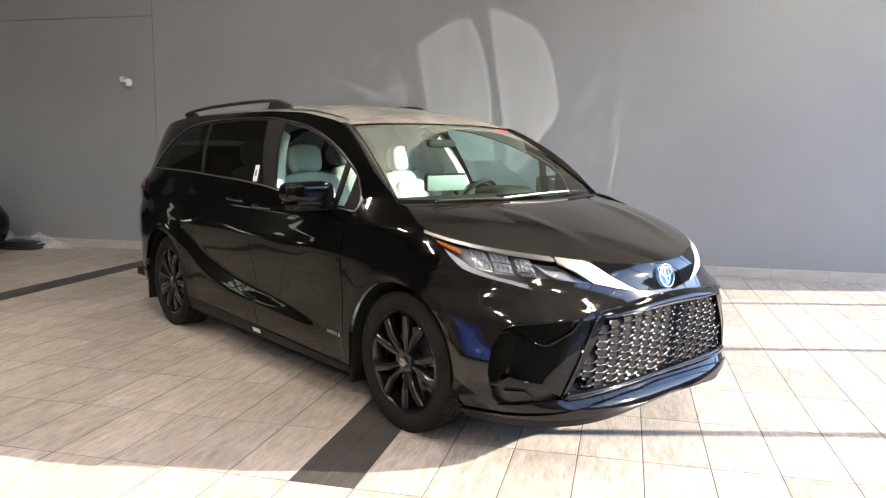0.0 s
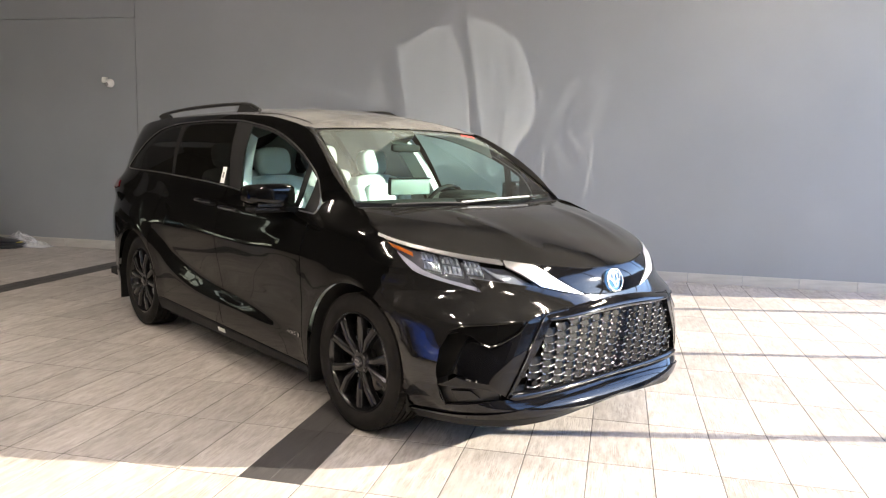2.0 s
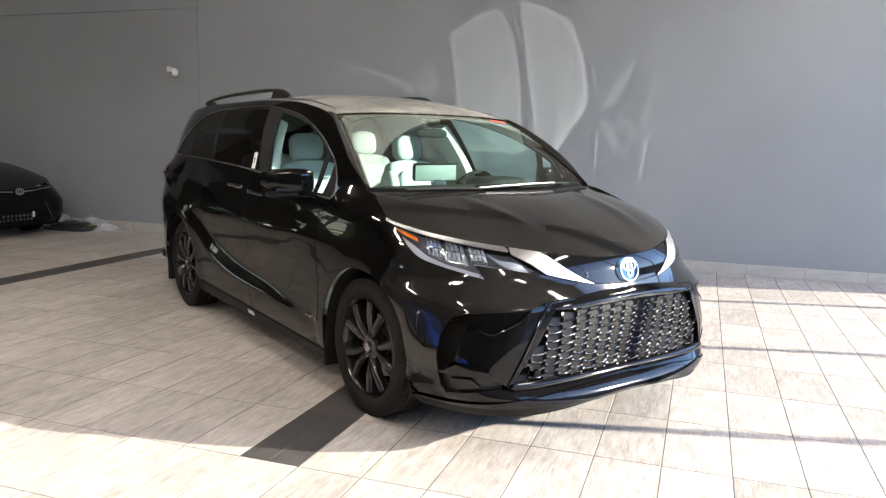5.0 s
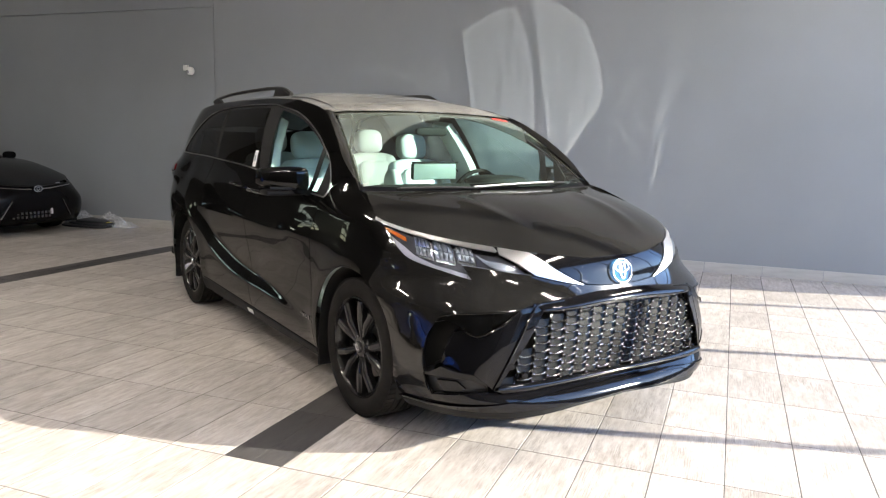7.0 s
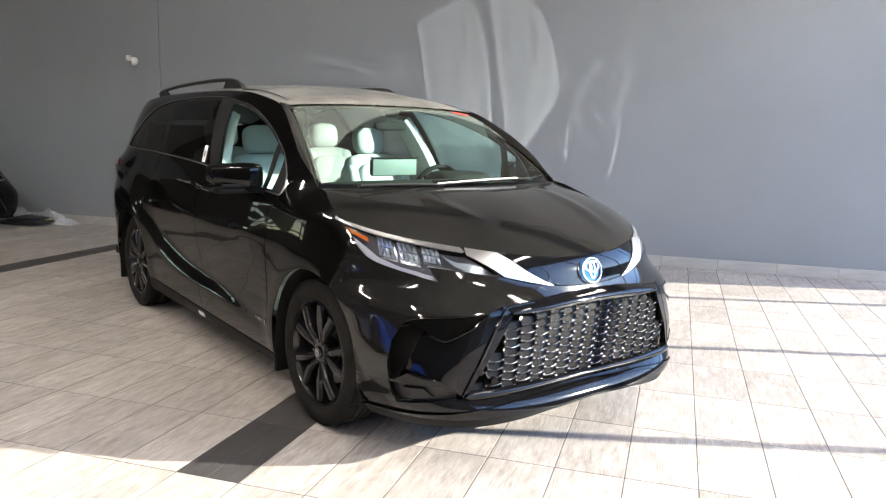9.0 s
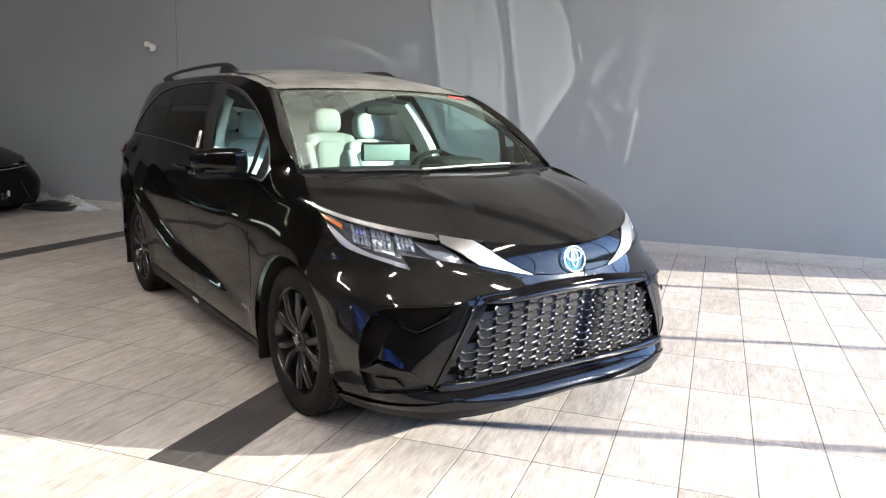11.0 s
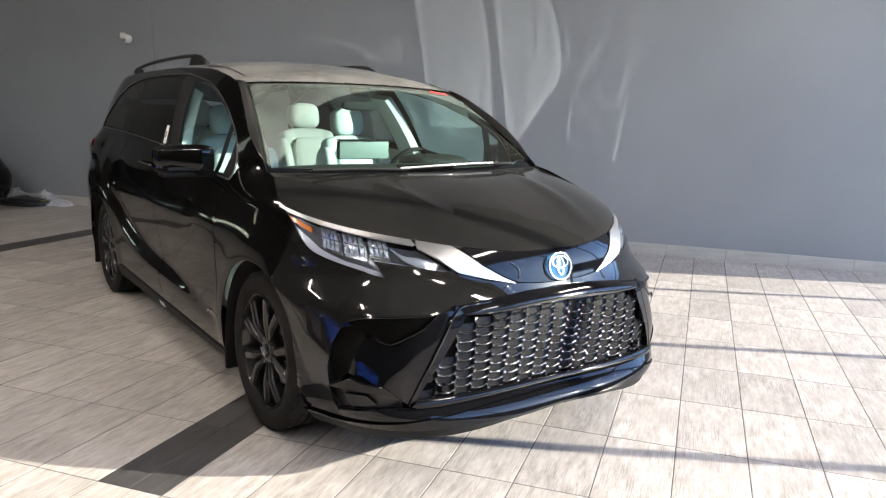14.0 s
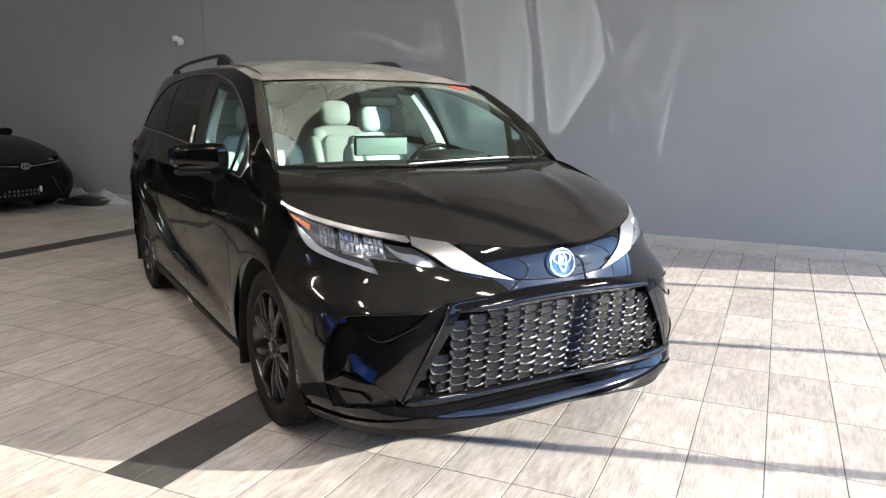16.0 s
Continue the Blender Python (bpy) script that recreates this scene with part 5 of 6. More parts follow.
def rolled(q, z):
    """The frame's upper bar swells between its two edges."""
    top, low = curve_at(OUT, q), curve_at(INN, q)
    k = min(1.0, max(0.0, (z - low) / (top - low)))
    p = body(q, z)
    ease = min(1.0, max(0.0, (q - OUT[0][0]) / 0.07)) ** 0.6
    return (p[0] + 0.003 + (0.008 + 0.018 * ease) * math.sin(math.pi * k ** 0.65) ** 0.8, p[1], z)


whole("upper_frame", OUT + INN[::-1], PIANO, grille, lip=0.03, step=(0.04, 0.006), surface=rolled)


def rolled_low(q, z):
    """The frame's lower bar, rounded as the upper one."""
    top, low = curve_at(LOW_INN, q), curve_at(LOW_OUT, q)
    k = min(1.0, max(0.0, (z - low) / (top - low)))
    p = body(q, z)
    return (p[0] + 0.010 + 0.014 * math.sin(math.pi * (0.2 + 0.8 * k)) ** 0.8, p[1], z)


whole("lower_frame", LOW_INN + LOW_OUT[::-1], PIANO, grille, lip=0.03, step=(0.04, 0.004), surface=rolled_low)
on_both("side_frame", [OUT[0], INN[0], LOW_INN[0], LOW_OUT[0]], PIANO, grille, lift=0.010, lip=0.03, step=(0.03, 0.03))
ridge = [Vector(body(*p)) + Vector((0.006, -0.002, 0)) for p in nz(*flow([FRAME_BL, (0.852, -0.640, 0.470), (0.864, -0.560, 0.628), (0.870, -0.518, 0.704), (0.882, -0.488, 0.724), (0.898, -0.435, 0.731), (0.914, -0.372, 0.736)], 6))]
for side in (-1, 1):
    part("frame_ridge", add_tube(bmesh.new(), [(p.x, -side * p.y, p.z) for p in ridge], 0.006, 10), PIANO, grille)
whole("grille_backing", OUT + LOW_OUT[::-1], DARK, grille, lip=0.0, lift=-0.055)


def cell_mesh(w, h):
    """One scale of the honeycomb: a glossy plate with a bent lower lip and a nub at each lower corner, both in bright
    metal for their glints.
    """
    bm = bmesh.new()
    low = [(-w * 0.54, h * 0.14), (-w * 0.36, -h * 0.36), (-w * 0.10, -h * 0.44), (w * 0.10, -h * 0.44), (w * 0.36, -h * 0.36), (w * 0.54, h * 0.14)]
    rows = [[bm.verts.new((x, y, z + dz)) for y, z in low] for x, dz in ((-0.020, -0.004), (-0.002, -0.0040), (0.0005, -0.0018), (-0.0025, 0.0004), (-0.008, 0.0016))]
    for k, (a, b) in enumerate(zip(rows, rows[1:])):
        for i in range(len(low) - 1):
            f = bm.faces.new((a[i], a[i + 1], b[i + 1], b[i]))
            f.material_index = 1 if k == 2 and 0 < i < 4 else 0
    top = [bm.verts.new((-0.016, y * 0.80, h * 0.56 + z * 0.2)) for y, z in low]
    for i in range(len(top) - 1):
        bm.faces.new((rows[-1][i], rows[-1][i + 1], top[i + 1], top[i]))
    bmesh.ops.recalc_face_normals(bm, faces=bm.faces)
    for side in (-1, 1):
        ring = [bm.verts.new((0.0, side * w * 0.40 + dy, -h * 0.30 + dz)) for dy, dz in ((-0.010, 0.001), (0.0, -0.005), (0.010, 0.001), (0.0, 0.005))]
        tip = bm.verts.new((0.006, side * w * 0.40, -h * 0.30))
        for i in range(4):
            bm.faces.new((ring[i], ring[(i + 1) % 4], tip)).material_index = 1
    me = bpy.data.meshes.new("grille_cell")
    bm.to_mesh(me)
    bm.free()
    me.materials.append(GRILLE_BLACK)
    me.materials.append(GRILLE_GLINT)
    return me


CW, CH = 0.080, 0.037
hex_mesh = cell_mesh(CW, CH)
row = 0
z = 0.378
while z < 0.70:
    for k in range(-13, 14):
        y = (k * 2 + row % 2) * CW
        if abs(y) > 0.72:
            continue
        q = q_of(0.9, 1e-4, z)
        # find the outline's point at this width
        lo, hi = q_of(0.75, -0.72, z), MID
        for _ in range(24):
            mid = (lo + hi) / 2
            if -body(mid, z)[1] > abs(y):
                lo = mid
            else:
                hi = mid
        q = (lo + hi) / 2
        limit_top = curve_at([(0.0, 0.701), (0.17, 0.700), (0.34, 0.694), (0.478, 0.688)], abs(y))
        diag = 0.690 - (abs(y) - 0.455) / (0.66 - 0.455) * 0.318
        if z > limit_top - 0.004 or (abs(y) > 0.445 and z > diag + 0.01):
            continue
        at, e = Vector(body(q, z)), 0.006
        nrm = (Vector(body(q + e, z)) - Vector(body(q - e, z))).cross(Vector((0, 0, 1)))
        face = math.degrees(math.atan2(nrm.y, nrm.x)) * (1 if y <= 0 else -1)
        ob = new("grille_cell", hex_mesh)
        ob.parent = grille
        ob.matrix_local = pose(at.x - 0.004, y, z, 0, 0, face)
    row += 1
    z += CH * 0.5

# parking sensors in the grille
for x, y, z in ((0.86, -0.63, 0.455), (0.88, -0.565, 0.405), (0.88, 0.565, 0.405)):
    c = Vector(body(q_of(x, abs(y), z), z))
    part("parking_sensor", add_lathe(bmesh.new(), [(0.0, -0.008), (0.014, -0.007), (0.018, 0.0), (0.018, 0.03)], 20, Matrix.Translation((c.x + 0.006, abs(c.y) * (1 if y > 0 else -1), z)) @ Matrix.Rotation(radians(90 + 24 * (-1 if y < 0 else 1)), 4, "Z")), PIANO, grille, "round black parking sensor")

# emblem: a blue lens with bright rings
emblem = new("emblem")
emblem.parent = van
ec = Vector(body(MID, 0.840))
emblem.matrix_local = Matrix.Translation((ec.x + 0.004, 0, 0.840)) @ Matrix.Rotation(radians(-14), 4, "Y") @ Matrix.Rotation(radians(90), 4, "Z")
tagged(emblem, "round blue emblem with silver rings")
part("lens", add_lathe(bmesh.new(), [(0.0, -0.010), (0.03, -0.009), (0.052, -0.004), (0.060, 0.004), (0.060, 0.02)], 40, Matrix.Diagonal((1.08, 1, 0.98, 1))), BLUE_LENS, emblem, "blue lens")
for sx, sz, r, w, dz in ((1.1, 1.0, 0.059, 0.0045, 0.0), (1.0, 0.55, 0.047, 0.005, 0.018), (0.50, 1.05, 0.040, 0.006, 0.004)):
    part("ring", add_lathe(bmesh.new(), [(r - w, -0.008), (r, -0.008), (r, -0.016), (r - w, -0.016)], 40, Matrix.Translation((0, 0.0, dz)) @ Matrix.Diagonal((sx, 1, sz, 1)), closed=True), EMBLEM_SILVER, emblem, "silver ring")

# door mirrors
for m in (1, -1):
    mir = new("door_mirror")
    mir.parent = van
    tagged(mir, "gloss black door mirror")
    cap_bm = bmesh.new()
    bmesh.ops.create_cube(cap_bm, size=1.0)
    bmesh.ops.subdivide_edges(cap_bm, edges=list(cap_bm.edges), cuts=5, use_grid_fill=True)
    for v in cap_bm.verts:
        p = v.co * 2
        n = 5.0
        r = (abs(p.x) ** n + abs(p.y) ** n + abs(p.z) ** n) ** (1 / n)
        p /= max(r, 1e-6)
        taper = 1 - 0.30 * (p.y * 0.5 + 0.5)
        v.co = Vector((p.x * 0.085 * taper - 0.03 * p.y, p.y * 0.135, p.z * 0.078 * taper + 0.006 * p.y))
    place = Matrix.Translation((-0.745, -1.055 * 1, 1.200)) @ Matrix.Rotation(radians(4), 4, "Z") @ Matrix.Diagonal((1, -1, 1, 1))
    if m < 0:
        place = Matrix.Diagonal((1, -1, 1, 1)) @ place
    bmesh.ops.transform(cap_bm, matrix=place, verts=cap_bm.verts)
    bmesh.ops.recalc_face_normals(cap_bm, faces=cap_bm.faces)
    part("mirror_cap", cap_bm, PAINT, mir, "gloss black mirror cap")
    s = -1 if m > 0 else 1
    low = add_box(bmesh.new(), -0.80, -0.675, min(s * 0.925, s * 1.17), max(s * 0.925, s * 1.17), 1.105, 1.135, 0.012, segments=2)
    part("mirror_base", low, MATTE, mir)
    sig = box(-0.682, -0.668, min(s * 0.99, s * 1.15), max(s * 0.99, s * 1.15), 1.138, 1.156, 0.004)
    part("turn_signal", sig, SATIN, mir)
    part("mirror_arm", prism([(-0.60, s * 0.88, 1.095), (-0.80, s * 0.885, 1.095), (-0.78, s * 1.02, 1.12), (-0.68, s * 1.02, 1.12)], (0, 0, 1), 0.032), PIANO, mir)
    part("mirror_glass", box(-0.835, -0.829, min(s * 0.97, s * 1.16), max(s * 0.97, s * 1.16), 1.14, 1.25, 0.002), CHROME, mir)

# door handles, hybrid badge, step plate, stickers
for m in (False, True):
    for x, z in ((-1.46, 1.060), (-1.85, 1.085)):
        handle = part("door_handle", panel([(x + 0.075 * math.cos(2 * math.pi * k / 24), z - 0.006 + 0.036 * math.sin(2 * math.pi * k / 24)) for k in range(24)], body, (0.03, 0.02), 0.0, -0.0 + 0.0015, m), PIANO, van, "gloss black door handle")
        s = 1 if m else -1
        w = side_width(x, z)
        line = [(x - 0.105, s * (w + 0.004), z + 0.012), (x - 0.08, s * (w + 0.030), z + 0.016), (x, s * (w + 0.036), z + 0.018), (x + 0.08, s * (w + 0.030), z + 0.014), (x + 0.105, s * (w + 0.004), z + 0.008)]
        bm = add_tube(bmesh.new(), flow(line, 5), 0.013, 10)
        # dark chrome on the black grip stands in for its glints
        part("grip", bm, DARK_CHROME, handle)
words = bpy.data.curves.new("hybrid_badge", "FONT")
words.body, words.size, words.extrude, words.align_x = "HYBRID", 0.030, 0.0015, "LEFT"
badge_text = new("badge_text", words)
bpy.context.view_layer.update()
badge_mesh = bpy.data.meshes.new_from_object(badge_text.evaluated_get(bpy.context.evaluated_depsgraph_get()))
bpy.data.objects.remove(badge_text)
badge_mesh.materials.append(SILVER)
badge = new("hybrid_badge", badge_mesh)
badge.parent = van
badge.matrix_local = Matrix.Translation((-0.662, -side_width(-0.60, 0.415) - 0.003, 0.405)) @ pose(0, 0, 0, 90, 0, 0)
tagged(badge, "small silver badge lettering")
part("badge_mark", panel([(-0.532, 0.404), (-0.518, 0.404), (-0.518, 0.427), (-0.532, 0.427)], body, (0.02, 0.02), 0.003, 0.004), SILVER, van, "silver badge mark")
for m in (False, True):
    part("sill_mark", panel([(-1.60, 0.235), (-1.50, 0.235), (-1.50, 0.262), (-1.60, 0.262)], body, (0.05, 0.02), 0.003, 0.016, m), WHITE_PAPER, van, "small pale plate on the sill")
stick = part("window_sticker", panel([(-1.730, 1.225), (-1.668, 1.225), (-1.680, 1.335), (-1.740, 1.335)], body, (0.05, 0.05), 0.0, -0.001), WHITE_PAPER, van, "white paper label on the sliding door window")
part("print", panel([(-1.716, 1.262), (-1.690, 1.262), (-1.695, 1.300), (-1.720, 1.300)], body, (0.05, 0.05), 0.0, 0.0005), GREY_PRINT, stick)
part("shade_band", panel([(0.70, 0.925), (0.90, 0.905), (0.905, 0.938), (0.71, 0.956)], ws_flat, (0.05, 0.02), 0.0, 0.004), RED_TAPE, van, "red and white film strip on the windshield top")

# wipers
for pts in ([(-0.035, -0.22, 1.178), (-0.045, 0.10, 1.190), (-0.10, 0.42, 1.193), (-0.19, 0.66, 1.190)], [(-0.07, -0.68, 1.176), (-0.05, -0.42, 1.178), (-0.03, -0.18, 1.172)]):
    wip = part("wiper", add_tube(bmesh.new(), flow(pts, 6), 0.007, 6), MATTE, van, "black windshield wiper")
    part("wiper_arm", add_tube(bmesh.new(), flow([Vector(p) + Vector((0.03, 0, 0.008)) for p in pts[:3]], 6), 0.007, 6), SATIN_CHROME if pts[0][1] > -0.5 else MATTE, wip)

# tail lamp slivers
on_both("tail_lamp", [(-3.57, 1.115), (-3.95, 1.065), (-3.95, 1.17), (-3.60, 1.165)], RED_LENS, lift=0.008, lip=0.01, label="dark red tail lamp")


# ---- cabin ----
def soft_block(sx, sy, sz, n=3.2, cuts=5, m=None):
    bm = bmesh.new()
    bmesh.ops.create_cube(bm, size=1.0)
    bmesh.ops.subdivide_edges(bm, edges=list(bm.edges), cuts=cuts, use_grid_fill=True)
    for v in bm.verts:
        p = v.co * 2
        r = (abs(p.x) ** n + abs(p.y) ** n + abs(p.z) ** n) ** (1 / n)
        p /= max(r, 1e-6)
        v.co = Vector((p.x * sx / 2, p.y * sy / 2, p.z * sz / 2))
    if m is not None:
        bmesh.ops.transform(bm, matrix=m, verts=bm.verts)
    return bm


def seat(x, y, high=0.0):
    s = new("seat")
    s.parent = van
    s.matrix_local = pose(x, y, high)
    tagged(s, "pale leather seat with a headrest")
    part("cushion", soft_block(0.52, 0.54, 0.16, m=pose(0.10, 0, 0.70, 0, -6, 0)), SEAT, s)
    back = part("backrest", soft_block(0.14, 0.50, 0.60, 4.2, 7, pose(-0.245, 0, 0.985, 0, -15, 0)), SEAT, s)
    part("centre_panel", soft_block(0.05, 0.30, 0.30, 5, 6, pose(-0.187, 0, 1.065, 0, -15, 0)), SEAT, back, "stitched leather centre panel")
    part("centre_panel", soft_block(0.05, 0.30, 0.20, 5, 6, pose(-0.122, 0, 0.815, 0, -15, 0)), SEAT, back, "stitched leather centre panel")
    for side in (-1, 1):
        part("bolster", soft_block(0.17, 0.11, 0.50, 3.2, 6, pose(-0.195, side * 0.225, 0.955, 0, -15, side * -8)), SEAT, s)
        part("shoulder", soft_block(0.12, 0.16, 0.16, 2.6, 5, pose(-0.29, side * 0.155, 1.185, 0, -15, side * -6)), SEAT, s)
    part("headrest", soft_block(0.115, 0.255, 0.205, 3.4, 7, pose(-0.355, 0, 1.372, 0, -10, 0)), SEAT, s)
    part("headrest_collar", soft_block(0.07, 0.17, 0.04, 4, 4, pose(-0.335, 0, 1.262, 0, -10, 0)), DASH, s, "black plastic headrest collar")
    for side in (-1, 1):
        part("headrest_post", add_tube(bmesh.new(), [(-0.325, side * 0.05, 1.23), (-0.345, side * 0.05, 1.32)], 0.007, 8), CHROME, s)
    return s


first = seat(-1.44, -0.43)
for x, y, high in ((-1.46, 0.465, 0.0), (-2.20, -0.42, 0.03), (-2.12, 0.43, 0.03)):
    copy = copy_thing(first, pose(x, y, high))
part("dashboard", soft_block(0.55, 1.56, 0.30, 5, m=pose(-0.52, 0, 1.02, 0, -4, 0)), DASH, van, "black dashboard")
part("dash_hood", soft_block(0.30, 0.42, 0.10, 3, m=pose(-0.60, 0.40, 1.165)), DASH, van)
scr = part("centre_screen", box(-0.775, -0.760, -0.17, 0.165, 1.185, 1.285, 0.006), SCREEN, van, "dark dashboard screen with a pale back")
# near-black rim and paler panel put the back's sun and shadow into colour
part("screen_back", box(-0.760, -0.742, -0.172, 0.167, 1.180, 1.288, 0.006), SCREEN_BACK, scr)
part("screen_panel", box(-0.7415, -0.736, -0.166, 0.162, 1.184, 1.284, 0.004, segments=2), SCREEN_GREY, scr)
part("screen_hood", box(-0.760, -0.722, -0.176, 0.171, 1.2885, 1.296, 0.003), DASH, scr)
wheel_bm = add_lathe(bmesh.new(), [(0.175 + 0.014 * math.cos(a), 0.014 * math.sin(a)) for a in [2 * math.pi * k / 8 for k in range(8)]], 36, pose(-0.86, 0.40, 1.075) @ Matrix.Rotation(radians(90), 4, "Z") @ Matrix.Rotation(radians(24), 4, "X"), closed=True)
steer = part("steering_wheel", wheel_bm, DASH, van, "black steering wheel")
part("hub", soft_block(0.07, 0.20, 0.13, m=pose(-0.85, 0.40, 1.075, 0, -24, 0)), DASH, steer)
part("cabin_floor", box(-3.9, -0.45, -0.86, 0.86, 0.40, 0.44), TRIM_PALE, van)
part("firewall", box(-0.42, -0.38, -0.80, 0.80, 0.40, 1.10), DASH, van)
part("headliner", sheet(lambda a, b: (lambda p: (p[0] - 0.03, p[1] * 0.96, p[2] - 0.035))(roof(a * 0.97 + 0.01, b)), 30, 14), HEADLINER, van, "grey cloth headliner")
on_both("door_trim", [(-0.55, 0.45), (-1.58, 0.45), (-1.58, belt(-1.58) - 0.01), (-0.55, belt(-0.55) - 0.01)], TRIM_PALE, lip=0.0, lift=-0.06)
on_both("door_trim", [(-1.62, 0.45), (-2.6, 0.45), (-2.6, belt(-2.6) - 0.01), (-1.62, belt(-1.62) - 0.01)], TRIM_PALE, lip=0.0, lift=-0.06)
on_both("cantrail_trim", line_under(win_top, -0.75, -3.2, 30, 0.012) + line_under(cant, -3.2, -0.75, 30, -0.012), TRIM_PALE, lip=0.0, lift=-0.035)
on_both("quarter_trim", [(-2.65, 0.90), (-4.05, 0.90), (-4.05, 1.44), (-3.6, 1.63), (-3.22, 1.655), (-3.30, 1.56), (-3.45, 1.44), (-3.55, 1.32), (-3.55, 1.25), (-2.65, 1.235)], TRIM_PALE, lip=0.0, lift=-0.05)
on_both("pillar_trim", [(-1.42, 1.17), (-1.60, 1.17), (-1.80, 1.60), (-1.60, 1.58)], TRIM_PALE, lip=-0.06, lift=-0.09)
part("rear_view_mirror", soft_block(0.04, 0.24, 0.055, 4, m=pose(-0.80, 0.0, 1.488)), DASH, van, "black rear-view mirror")
part("mirror_mount", soft_block(0.14, 0.14, 0.06, m=pose(-0.84, 0.0, 1.595, 0, 30, 0)), DASH, van)
for s in (-1, 1):
    part("sun_visor", box(-1.20, -1.02, min(s * 0.14, s * 0.50), max(s * 0.14, s * 0.50), 1.600, 1.615, 0.006), HEADLINER, van)


# ---- the wall's small camera ----
spy = thing("security_camera", "small white dome security camera on the wall", "security camera", room @ pose(-6.68, BACK, 2.32))
part("bracket", box(-0.11, -0.045, -0.06, 0.0, -0.005, 0.07, 0.008), WHITE_PAPER, spy)
part("arm", add_tube(bmesh.new(), [(-0.07, -0.04, 0.02), (0.02, -0.06, 0.0)], 0.018, 10), WHITE_PAPER, spy)
part("dome", soft_block(0.115, 0.11, 0.115, 2.2, m=pose(0.03, -0.07, -0.015)), WHITE_PAPER, spy)
part("lens", soft_block(0.05, 0.04, 0.05, 2.0, m=pose(0.02, -0.118, -0.03)), GREY_PRINT, spy, "grey lens window")

# ---- a second black car, parked further back ----
S_NOSE = [(0.15, 0.84), (0.24, 0.90), (0.40, 0.93), (0.55, 0.93), (0.66, 0.90), (0.74, 0.82)]
S_WIDE = [(0.15, 0.84), (0.30, 0.90), (0.50, 0.92), (0.66, 0.91), (0.80, 0.87), (0.92, 0.80)]

S_SQUARE = [(0.15, 4.2), (0.45, 4.0), (0.62, 2.8), (0.75, 2.4), (0.92, 2.4)]


def s_body(q, z):
    """Half of the lower body: q 0 to 1 round the nose, then back along the flank."""
    w = curve_at(S_WIDE, z)
    if q > 1:
        x = -(q - 1) * 3.9
        if x < -3.4:
            w *= (1 - min(1, (-3.4 - x) / 0.55) ** 2.6) ** 0.45
        return (x, -w, z)
    t = q * math.pi / 2
    c, s = math.cos(t), math.sin(t)
    n = curve_at(S_SQUARE, z)
    r = 1 / (abs(c) ** n + abs(s) ** n) ** (1 / n)
    return (curve_at(S_NOSE, z) * r * c, -w * r * s, z)


